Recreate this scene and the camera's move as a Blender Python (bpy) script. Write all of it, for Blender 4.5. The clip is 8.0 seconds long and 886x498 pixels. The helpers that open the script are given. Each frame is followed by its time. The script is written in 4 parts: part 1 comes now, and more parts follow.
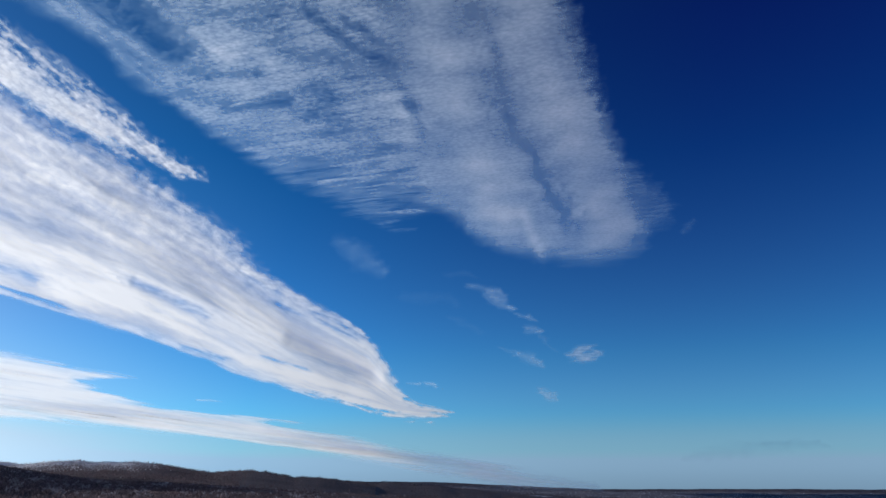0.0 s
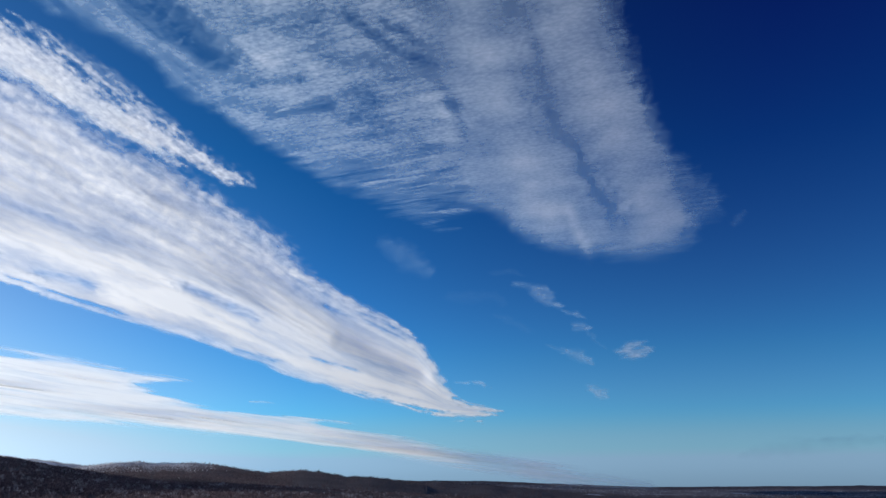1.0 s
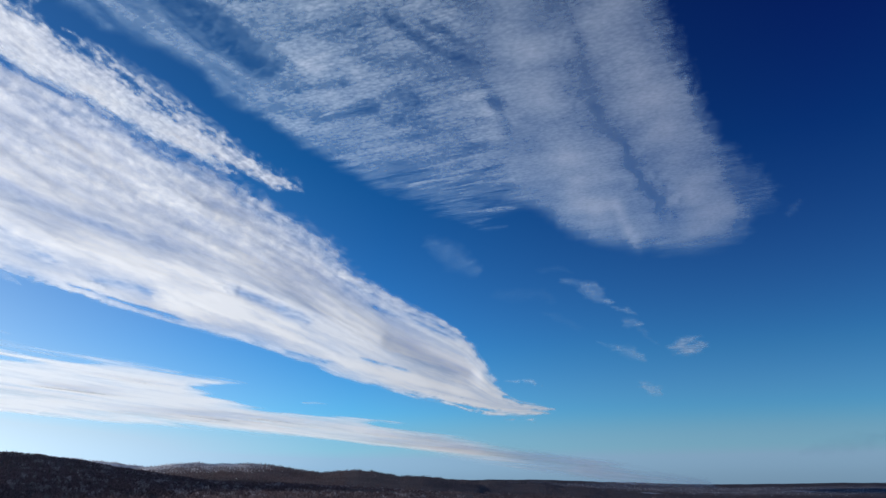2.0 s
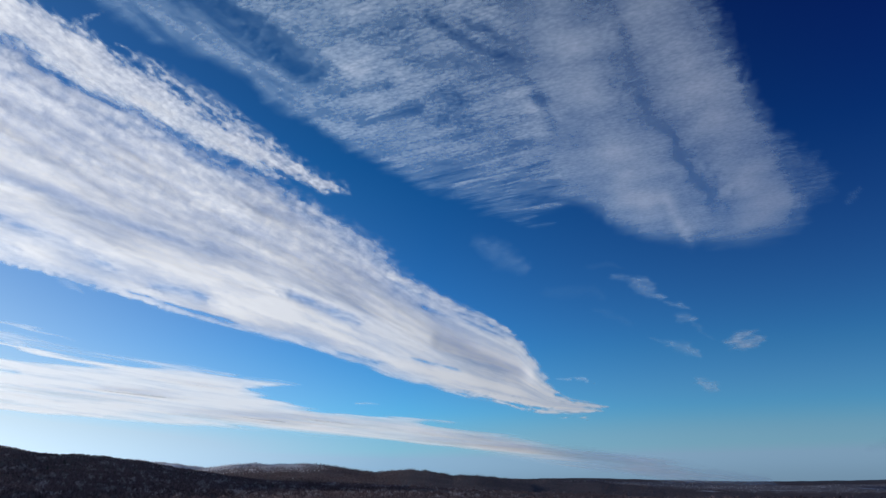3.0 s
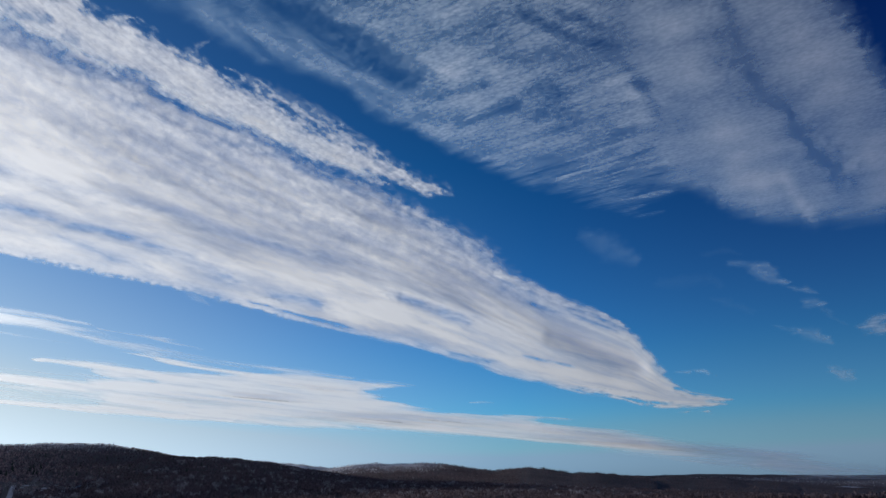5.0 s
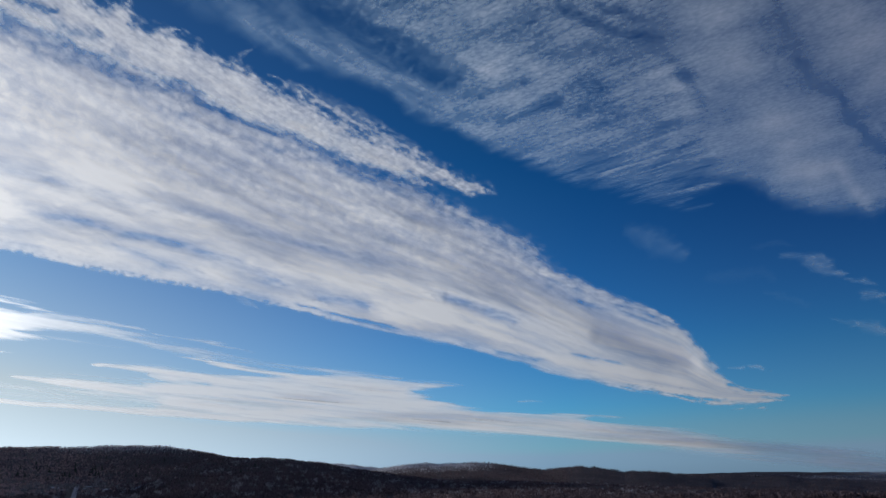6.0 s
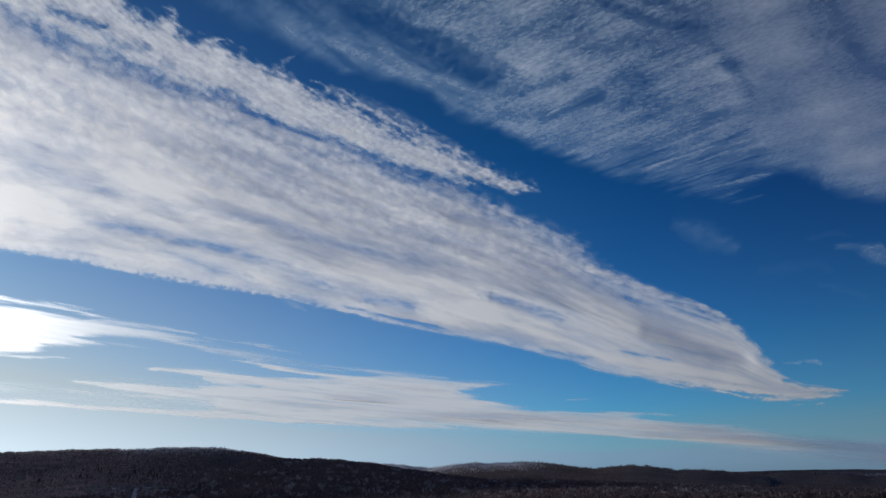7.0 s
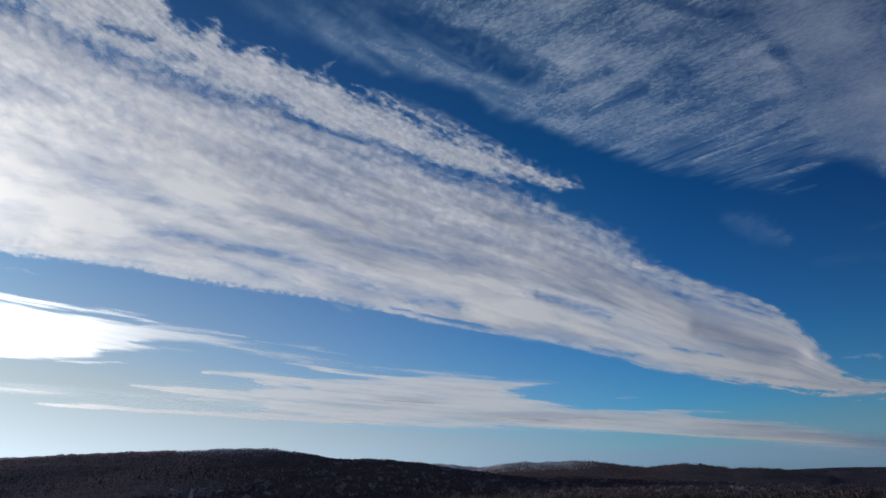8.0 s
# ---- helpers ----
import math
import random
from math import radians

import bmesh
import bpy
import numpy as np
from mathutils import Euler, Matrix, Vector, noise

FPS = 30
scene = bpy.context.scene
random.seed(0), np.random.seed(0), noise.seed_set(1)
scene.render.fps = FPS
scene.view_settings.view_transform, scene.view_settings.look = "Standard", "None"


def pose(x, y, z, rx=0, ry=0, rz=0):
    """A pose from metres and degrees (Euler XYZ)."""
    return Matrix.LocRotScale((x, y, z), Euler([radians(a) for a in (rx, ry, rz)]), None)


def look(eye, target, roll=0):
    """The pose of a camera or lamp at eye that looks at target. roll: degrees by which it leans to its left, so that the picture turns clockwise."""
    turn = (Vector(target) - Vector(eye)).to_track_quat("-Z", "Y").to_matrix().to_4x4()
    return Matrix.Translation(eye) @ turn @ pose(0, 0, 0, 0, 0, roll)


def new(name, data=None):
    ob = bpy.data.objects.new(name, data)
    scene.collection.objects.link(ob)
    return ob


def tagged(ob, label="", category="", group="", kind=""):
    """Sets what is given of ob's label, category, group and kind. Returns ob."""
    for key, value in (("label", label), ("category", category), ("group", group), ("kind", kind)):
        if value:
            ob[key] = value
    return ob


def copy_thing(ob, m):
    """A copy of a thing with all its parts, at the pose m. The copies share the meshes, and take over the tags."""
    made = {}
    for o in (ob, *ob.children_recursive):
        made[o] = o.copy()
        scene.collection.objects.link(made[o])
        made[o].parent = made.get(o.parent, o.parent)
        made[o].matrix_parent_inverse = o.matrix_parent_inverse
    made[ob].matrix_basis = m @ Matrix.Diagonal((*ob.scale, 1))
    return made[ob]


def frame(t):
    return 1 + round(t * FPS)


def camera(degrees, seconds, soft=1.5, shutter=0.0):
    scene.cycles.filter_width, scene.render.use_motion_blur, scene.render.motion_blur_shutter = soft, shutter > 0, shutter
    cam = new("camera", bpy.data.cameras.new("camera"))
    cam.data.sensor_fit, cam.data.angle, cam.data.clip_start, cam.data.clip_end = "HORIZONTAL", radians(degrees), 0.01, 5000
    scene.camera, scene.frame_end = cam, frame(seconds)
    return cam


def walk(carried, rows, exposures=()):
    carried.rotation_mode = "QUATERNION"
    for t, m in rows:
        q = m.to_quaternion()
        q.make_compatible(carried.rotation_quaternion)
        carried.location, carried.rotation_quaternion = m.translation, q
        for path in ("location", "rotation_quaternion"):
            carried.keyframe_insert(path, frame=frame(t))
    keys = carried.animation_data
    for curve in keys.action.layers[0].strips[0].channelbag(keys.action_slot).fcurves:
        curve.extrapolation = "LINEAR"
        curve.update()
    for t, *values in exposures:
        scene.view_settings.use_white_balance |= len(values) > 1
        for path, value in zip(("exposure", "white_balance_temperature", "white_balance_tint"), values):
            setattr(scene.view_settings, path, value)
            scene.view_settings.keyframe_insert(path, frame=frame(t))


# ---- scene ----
# The camera: it hovers over wooded hills and turns to its left.
EYE = 55.0
cam = camera(62.80, 8.0)
PATH = [
    (0, pose(1, 1, EYE, 107.000, 0.001, 0.000)),
    (0.5, pose(1, 1, EYE, 106.966, 0.168, 1.917)),
    (1, pose(1, 1, EYE, 106.940, 0.336, 3.821)),
    (1.5, pose(1, 1, EYE, 106.921, 0.503, 5.841)),
    (3, pose(1, 1, EYE, 106.908, 1.003, 11.803)),
    (3.5, pose(1, 1, EYE, 106.919, 1.167, 14.118)),
    (4, pose(1, 1, EYE, 106.936, 1.329, 16.318)),
    (4.5, pose(1, 1, EYE, 106.961, 1.489, 18.603)),
    (6, pose(1, 1, EYE, 107.076, 1.949, 24.441)),
    (6.5, pose(1, 1, EYE, 107.128, 2.094, 26.319)),
    (7, pose(1, 1, EYE, 107.187, 2.236, 28.202)),
    (7.5, pose(1, 1, EYE, 107.253, 2.372, 30.176)),
    (8, pose(1, 1, EYE, 107.325, 2.503, 31.949)),
]
walk(cam, PATH, [(0, 0.06, 6500, 10), (4, -0.27, 6500, 10), (8, -0.81, 6500, 10)])

# ---- world, sun ----
SUN_AZ, SUN_EL = 75.0, 15.0     # degrees; azimuth to the left of +y


def toward(az, el):
    a, e = radians(az), radians(el)
    return Vector((-math.sin(a) * math.cos(e), math.cos(a) * math.cos(e), math.sin(e)))


world = bpy.data.worlds.new("sky")
scene.world = world
world.use_nodes = True
wn, wl = world.node_tree.nodes, world.node_tree.links
sky = wn.new("ShaderNodeTexSky")
sky.sky_type = 'NISHITA'
sky.sun_disc = False
sky.sun_elevation, sky.sun_rotation = radians(SUN_EL), radians(-SUN_AZ)
sky.air_density, sky.dust_density, sky.ozone_density = 0.8, 0.1, 6.0
tint = wn.new("ShaderNodeMix")      # the air's own colour, clean and cold
tint.data_type, tint.blend_type = 'RGBA', 'MULTIPLY'
tint.inputs[0].default_value = 1.0
wl.new(sky.outputs[0], tint.inputs[6])
deep = wn.new("ShaderNodeGamma")
deep.inputs["Gamma"].default_value = 2.0
wl.new(tint.outputs[2], deep.inputs[0])
grey = wn.new("ShaderNodeRGBToBW")      # pale haze that thickens towards the horizon
wl.new(sky.outputs[0], grey.inputs[0])
pale = wn.new("ShaderNodeMix")
pale.data_type, pale.blend_type = 'RGBA', 'MULTIPLY'
pale.inputs[0].default_value = 1.0
wl.new(grey.outputs[0], pale.inputs[6])
way = wn.new("ShaderNodeTexCoord")
axes = wn.new("ShaderNodeSeparateXYZ")
wl.new(way.outputs["Generated"], axes.inputs[0])
belt = wn.new("ShaderNodeValToRGB")
belt.color_ramp.interpolation = 'EASE'
ends = belt.color_ramp.elements
while len(ends) < 5:
    ends.new(0.5)
for k, (p, v) in enumerate(((0.0, 0.94), (0.03, 0.51), (0.08, 0.15), (0.17, 0.02), (0.4, 0.0))):
    ends[k].position, ends[k].color = p, (v, v, v, 1)
wl.new(axes.outputs[2], belt.inputs[0])
clean = wn.new("ShaderNodeValToRGB")
clean.color_ramp.elements.new(0.2)
for k, (p, v) in enumerate(((0.03, (0.34, 0.57, 0.535, 1)), (0.14, (0.33, 0.618, 0.51, 1)), (0.36, (0.275, 0.685, 0.52, 1)))):
    clean.color_ramp.elements[k].position, clean.color_ramp.elements[k].color = p, v
wl.new(axes.outputs[2], clean.inputs[0])
wl.new(clean.outputs[0], tint.inputs[7])
air = wn.new("ShaderNodeMix")
air.data_type = 'RGBA'
side = wn.new("ShaderNodeVectorMath")       # the air glows white around the sun
side.operation = 'DOT_PRODUCT'
side.inputs[1].default_value = toward(SUN_AZ, SUN_EL)
wl.new(way.outputs["Generated"], side.inputs[0])
front = wn.new("ShaderNodeMath")
front.operation = 'MAXIMUM'
wl.new(side.outputs["Value"], front.inputs[0])
lobe = wn.new("ShaderNodeMath")
lobe.operation = 'POWER'
lobe.inputs[1].default_value = 2.4
wl.new(front.outputs[0], lobe.inputs[0])
glow = wn.new("ShaderNodeMath")
glow.operation, glow.use_clamp = 'MULTIPLY_ADD', True
glow.inputs[1].default_value = 1.3
sink = wn.new("ShaderNodeMapRange")     # the glow lies low, in the thicker air
for k, v in zip(("From Min", "From Max", "To Min", "To Max"), (0.05, 0.4, 1.0, 0.15)):
    sink.inputs[k].default_value = v
wl.new(axes.outputs[2], sink.inputs["Value"])
spread = wn.new("ShaderNodeMath")
spread.operation = 'MULTIPLY'
wl.new(lobe.outputs[0], spread.inputs[0])
wl.new(sink.outputs[0], spread.inputs[1])
wl.new(spread.outputs[0], glow.inputs[0])
wl.new(belt.outputs[0], glow.inputs[2])
wl.new(glow.outputs[0], air.inputs[0])
cold = wn.new("ShaderNodeMix")      # blue haze away from the sun, white towards it
cold.data_type = 'RGBA'
cold.inputs[6].default_value = (0.42, 0.89, 1.41, 1)
cold.inputs[7].default_value = (1.63, 1.94, 2.13, 1)
wl.new(lobe.outputs[0], cold.inputs[0])
wl.new(cold.outputs[2], pale.inputs[7])
wl.new(deep.outputs[0], air.inputs[6])
wl.new(pale.outputs[2], air.inputs[7])
high = wn.new("ShaderNodeValToRGB")     # the sky deepens to navy overhead and away from the sun
for k, (p, v) in enumerate(((0.15, (1, 1, 1, 1)), (0.55, (0.72, 0.4, 1.03, 1)))):
    high.color_ramp.elements[k].position, high.color_ramp.elements[k].color = p, v
wl.new(axes.outputs[2], high.inputs[0])
turned = wn.new("ShaderNodeValToRGB")
for k, (p, v) in enumerate(((0.0, 0.88), (0.75, 1.0))):
    turned.color_ramp.elements[k].position, turned.color_ramp.elements[k].color = p, (v, v, v, 1)
half = wn.new("ShaderNodeMath")
half.operation = 'MULTIPLY_ADD'
half.inputs[1].default_value, half.inputs[2].default_value = 1.0, 0.3
wl.new(side.outputs["Value"], half.inputs[0])
wl.new(half.outputs[0], turned.inputs[0])
navy = wn.new("ShaderNodeMix")
navy.data_type, navy.blend_type = 'RGBA', 'MULTIPLY'
away = wn.new("ShaderNodeMath")
away.operation, away.use_clamp = 'MULTIPLY_ADD', True
away.inputs[1].default_value, away.inputs[2].default_value = -1.6, 1.0
wl.new(side.outputs["Value"], away.inputs[0])
wl.new(away.outputs[0], navy.inputs[0])
wl.new(turned.outputs[0], navy.inputs[6])
wl.new(high.outputs[0], navy.inputs[7])
whole = wn.new("ShaderNodeMix")
whole.data_type, whole.blend_type = 'RGBA', 'MULTIPLY'
whole.inputs[0].default_value = 1.0
wl.new(air.outputs[2], whole.inputs[6])
wl.new(navy.outputs[2], whole.inputs[7])
wl.new(whole.outputs[2], wn["Background"].inputs[0])
wn["Background"].inputs[1].default_value = 0.104

sun_data = bpy.data.lights.new("sun", 'SUN')
sun_data.energy, sun_data.angle, sun_data.color = 2.9, radians(0.5), (1.0, 0.945, 0.875)
sun = new("sun", sun_data)
sun.matrix_world = look((0, 0, 300), Vector((0, 0, 300)) - toward(SUN_AZ, SUN_EL))


# ---- noise ----
def make_noise(seed):
    rng = np.random.RandomState(seed)
    perm = np.concatenate([rng.permutation(256)] * 3)
    ang = rng.rand(256) * 2 * np.pi
    gx, gy = np.cos(ang), np.sin(ang)

    def perlin(x, y):
        xi, yi = np.floor(x).astype(int), np.floor(y).astype(int)
        xf, yf = x - xi, y - yi
        u, v = xf * xf * xf * (xf * (xf * 6 - 15) + 10), yf * yf * yf * (yf * (yf * 6 - 15) + 10)
        out = 0
        for i in (0, 1):
            for j in (0, 1):
                h = perm[perm[(xi + i) & 255] + ((yi + j) & 255)]
                w = (u if i else 1 - u) * (v if j else 1 - v)
                out = out + w * (gx[h] * (xf - i) + gy[h] * (yf - j))
        return out * 1.5
    return perlin


PERLIN = make_noise(7)


def fbm(x, y, octaves=4, shift=0.0):
    total, amp, f = 0, 1.0, 1.0
    for k in range(octaves):
        total = total + amp * PERLIN(x * f + shift + 17.3 * k, y * f - shift + 9.1 * k)
        amp, f = amp * 0.52, f * 2.03
    return total


def smooth(a, b, x):
    t = np.clip((x - a) / (b - a), 0, 1)
    return t * t * (3 - 2 * t)


# ---- materials ----
def material(name):
    m = bpy.data.materials.new(name)
    m.use_nodes = True
    n, l = m.node_tree.nodes, m.node_tree.links
    n.clear()
    out = n.new("ShaderNodeOutputMaterial")
    return m, n, l, out


def ramp(n, stops):
    r = n.new("ShaderNodeValToRGB")
    e = r.color_ramp.elements
    while len(e) < len(stops):
        e.new(0.5)
    for k, (p, c) in enumerate(stops):
        e[k].position = p
        e[k].color = (*c, 1) if len(c) == 3 else c
    return r


def cloud_material(name, forward=0.0, tone=(0.95, 0.95, 0.95), thin=(0.7, 0.88, 1.0), leaning=0.24, calm=0.5, relief=0.7):
    """Water or ice mist: light passes through it, thin parts let the sky show.

    The mesh carries the cover, how strongly it breaks into cells and strands, and where it is thick and grey.
    """
    m, n, l, out = material(name)

    def value(kind, *inputs, clamp=False):
        k = n.new("ShaderNodeMath")
        k.operation, k.use_clamp = kind, clamp
        for slot, v in enumerate(inputs):
            if isinstance(v, (int, float)):
                k.inputs[slot].default_value = v
            else:
                l.new(v, k.inputs[slot])
        return k.outputs[0]

    def attribute(key):
        k = n.new("ShaderNodeAttribute")
        k.attribute_name = key
        return k.outputs["Fac"]

    def stretch(v, lo, hi):
        k = n.new("ShaderNodeMapRange")
        l.new(v, k.inputs["Value"])
        k.inputs["From Min"].default_value, k.inputs["From Max"].default_value = lo, hi
        return k.outputs[0]

    def noise(vector, scale, detail, rough=0.6):
        k = n.new("ShaderNodeTexNoise")
        k.noise_dimensions = '2D'
        k.inputs["Scale"].default_value = scale
        k.inputs["Detail"].default_value = detail
        k.inputs["Roughness"].default_value = rough
        l.new(vector, k.inputs["Vector"])
        return k

    def swayed(layer, scale, amount):
        uv = n.new("ShaderNodeUVMap")
        uv.uv_map = layer
        w = noise(uv.outputs[0], scale, 3)
        k = n.new("ShaderNodeVectorMath")
        k.operation = 'MULTIPLY_ADD'
        l.new(w.outputs["Color"], k.inputs[0])
        k.inputs[1].default_value = (amount, amount, 0)
        l.new(uv.outputs[0], k.inputs[2])
        return k.outputs[0]
    cover, thick, cell, strand = (attribute(k) for k in ("cover", "thick", "cell", "strand"))
    # small heaped cells
    where = swayed("grain", 0.6, 1.1)
    heaps = n.new("ShaderNodeTexVoronoi")
    heaps.voronoi_dimensions, heaps.feature = '2D', 'SMOOTH_F1'
    heaps.inputs["Scale"].default_value = 1.0
    heaps.inputs["Smoothness"].default_value = 0.45
    l.new(where, heaps.inputs["Vector"])
    puffs = value('ADD', value('MULTIPLY', stretch(heaps.outputs["Distance"], 0.62, 0.05), 0.4),
                  value('MULTIPLY', stretch(noise(where, 1.3, 7, 0.7).outputs[0], 0.28, 0.72), 0.6))
    # drawn-out strands
    combed = stretch(noise(swayed("flow", 0.5, 0.5), 1.0, 6, 0.58).outputs[0], 0.3, 0.7)
    relief_cell = value('MULTIPLY', value('SUBTRACT', puffs, 0.5), cell)
    relief_strand = value('MULTIPLY', value('SUBTRACT', combed, 0.5), strand)
    rough_sum = value('MULTIPLY', value('ADD', relief_cell, relief_strand), 2.0)
    # dense mist closes over the gaps, thin mist breaks up
    loose = value('MULTIPLY', value('MULTIPLY_ADD', cover, -calm, 1.0, clamp=True), value('MULTIPLY', cover, 4.0, clamp=True))
    alpha = value('MULTIPLY_ADD', rough_sum, loose, cover, clamp=True)
    # gaps between cells and strands are painted greyer, as shade
    grey = value('MULTIPLY_ADD', rough_sum, -0.5 * relief, thick, clamp=True)
    # mist scatters forward: its lit side leans along the sunlight
    geo = n.new("ShaderNodeNewGeometry")
    lean = n.new("ShaderNodeVectorMath")
    lean.inputs[1].default_value = toward(SUN_AZ, SUN_EL) * -leaning
    l.new(geo.outputs["Normal"], lean.inputs[0])
    unit = n.new("ShaderNodeVectorMath")
    unit.operation = 'NORMALIZE'
    l.new(lean.outputs[0], unit.inputs[0])
    colour = n.new("ShaderNodeMix")
    colour.data_type = 'RGBA'
    l.new(stretch(alpha, 0.05, 0.6), colour.inputs[0])
    colour.inputs[6].default_value, colour.inputs[7].default_value = (*thin, 1), (*tone, 1)
    tr = n.new("ShaderNodeBsdfTranslucent")
    df = n.new("ShaderNodeBsdfDiffuse")
    l.new(colour.outputs[2], tr.inputs[0])
    # the grey parts are tinted blue: skylit shade put into their colour
    shade_tint = n.new("ShaderNodeMix")
    shade_tint.data_type, shade_tint.blend_type = 'RGBA', 'MULTIPLY'
    shade_tint.inputs[0].default_value = 1.0
    l.new(colour.outputs[2], shade_tint.inputs[6])
    shade_tint.inputs[7].default_value = (0.44, 0.74, 1.3, 1)
    l.new(shade_tint.outputs[2], df.inputs[0])
    l.new(unit.outputs[0], tr.inputs["Normal"])
    mist = n.new("ShaderNodeMixShader")
    l.new(grey, mist.inputs[0])
    l.new(tr.outputs[0], mist.inputs[1])
    l.new(df.outputs[0], mist.inputs[2])
    through_light = n.new("ShaderNodeBsdfRefraction")     # the strong forward scatter round the sun
    through_light.inputs["Roughness"].default_value = 0.75
    through_light.inputs["IOR"].default_value = 1.4
    both = n.new("ShaderNodeMixShader")
    both.inputs[0].default_value = forward
    l.new(mist.outputs[0], both.inputs[1])
    l.new(through_light.outputs[0], both.inputs[2])
    clear = n.new("ShaderNodeBsdfTransparent")
    mix = n.new("ShaderNodeMixShader")
    l.new(alpha, mix.inputs[0])
    l.new(clear.outputs[0], mix.inputs[1])
    l.new(both.outputs[0], mix.inputs[2])
    l.new(mix.outputs[0], out.inputs[0])
    return m


def rough_material(name, stops, scale, rough=0.9, by_island=False, detail=6):
    m, n, l, out = material(name)
    bs = n.new("ShaderNodeBsdfPrincipled")
    bs.inputs["Roughness"].default_value = rough
    bs.inputs["Specular IOR Level"].default_value = 0.1
    tc = n.new("ShaderNodeTexCoord")
    nz = n.new("ShaderNodeTexNoise")
    nz.inputs["Scale"].default_value = scale
    nz.inputs["Detail"].default_value = detail
    nz.inputs["Roughness"].default_value = 0.65
    l.new(tc.outputs["Object"], nz.inputs["Vector"])
    r = ramp(n, stops)
    if by_island:
        g = n.new("ShaderNodeNewGeometry")
        mx = n.new("ShaderNodeMath")
        mx.operation = 'MULTIPLY_ADD'
        l.new(g.outputs["Random Per Island"], mx.inputs[0])
        mx.inputs[1].default_value = 0.6
        mn = n.new("ShaderNodeMath")
        mn.operation = 'MULTIPLY_ADD'
        l.new(nz.outputs[0], mn.inputs[0])
        mn.inputs[1].default_value = 0.8
        mn.inputs[2].default_value = -0.2
        l.new(mn.outputs[0], mx.inputs[2])
        l.new(mx.outputs[0], r.inputs[0])
    else:
        l.new(nz.outputs[0], r.inputs[0])
    l.new(r.outputs[0], bs.inputs["Base Color"])
    if by_island:       # a spray of twigs lets light through
        tl = n.new("ShaderNodeBsdfTranslucent")
        l.new(r.outputs[0], tl.inputs[0])
        mx = n.new("ShaderNodeMixShader")
        mx.inputs[0].default_value = 0.8
        l.new(bs.outputs[0], mx.inputs[1])
        l.new(tl.outputs[0], mx.inputs[2])
        l.new(mx.outputs[0], out.inputs[0])
    else:
        l.new(bs.outputs[0], out.inputs[0])
    return m


def add_rime(m):
    """Old snow that shows through the litter where the land's "rime" is high."""
    n, l = m.node_tree.nodes, m.node_tree.links
    bs = [k for k in n if k.bl_idname == "ShaderNodeBsdfPrincipled"][0]
    base = bs.inputs["Base Color"].links[0].from_socket
    grain = base.node.inputs[0].links[0].from_socket
    at = n.new("ShaderNodeAttribute")
    at.attribute_name = "rime"
    cut = n.new("ShaderNodeMath")
    cut.operation, cut.use_clamp = 'MULTIPLY_ADD', True
    l.new(grain, cut.inputs[0])
    cut.inputs[1].default_value = 1.6
    cut.inputs[2].default_value = -0.1
    amount = n.new("ShaderNodeMath")
    amount.operation, amount.use_clamp = 'MULTIPLY', True
    l.new(cut.outputs[0], amount.inputs[0])
    l.new(at.outputs["Fac"], amount.inputs[1])
    mix = n.new("ShaderNodeMix")
    mix.data_type = 'RGBA'
    l.new(amount.outputs[0], mix.inputs[0])
    l.new(base, mix.inputs[6])
    mix.inputs[7].default_value = (0.6, 0.62, 0.68, 1)
    l.new(mix.outputs[2], bs.inputs["Base Color"])


MIST_CELLS = cloud_material("mist_cells", 0.08, tone=(0.97, 0.955, 0.935), thin=(0.62, 0.76, 0.9), calm=0.72, relief=0.75)
MIST_FLOCKS = cloud_material("mist_flocks", tone=(0.87, 0.88, 0.9), thin=(0.66, 0.84, 0.97), calm=0.4, relief=0.5)
MIST_RIPPLES = cloud_material("mist_ripples", tone=(0.84, 0.92, 1.0), thin=(0.45, 0.75, 1.0), calm=0.5, relief=0.2)
MIST_STREAKS = cloud_material("mist_streaks", 0.3, tone=(1.0, 0.985, 0.96), thin=(0.8, 0.88, 0.96), leaning=0.75, calm=0.4, relief=0.6)
MIST_GLARE = cloud_material("mist_glare", 0.5, tone=(0.95, 0.95, 0.95), thin=(0.9, 0.93, 0.96), calm=0.7, relief=0.2)
BARK = rough_material("dark_bark", [(0.3, (0.05, 0.04, 0.035)), (0.7, (0.12, 0.1, 0.09))], 0.8)
SPRUCE = rough_material("spruce_needles", [(0.3, (0.018, 0.03, 0.018)), (0.7, (0.04, 0.055, 0.035))], 0.5)
SNOW = rough_material("old_snow", [(0.3, (0.3, 0.33, 0.4)), (0.7, (0.5, 0.53, 0.6))], 0.05, 0.6)
# darker, bluer copy of old_snow: the shade under trees put into its colour
SHADED_SNOW = rough_material("shaded_snow", [(0.3, (0.16, 0.18, 0.24)), (0.7, (0.3, 0.33, 0.42))], 0.08, 0.6)
FLOOR_LEAVES = rough_material("frozen_leaf_litter", [(0.3, (0.05, 0.042, 0.05)), (0.55, (0.065, 0.054, 0.063)), (0.75, (0.085, 0.072, 0.084))], 0.01)
BARE_TWIGS = rough_material("bare_twigs", [(0.1, (0.045, 0.034, 0.04)), (0.5, (0.115, 0.088, 0.1)), (0.95, (0.26, 0.205, 0.225))], 0.008, by_island=True)
GREY_TWIGS = rough_material("rimed_twigs", [(0.1, (0.15, 0.135, 0.155)), (0.5, (0.25, 0.23, 0.26)), (0.9, (0.42, 0.395, 0.44))], 0.2, by_island=True)
add_rime(FLOOR_LEAVES)
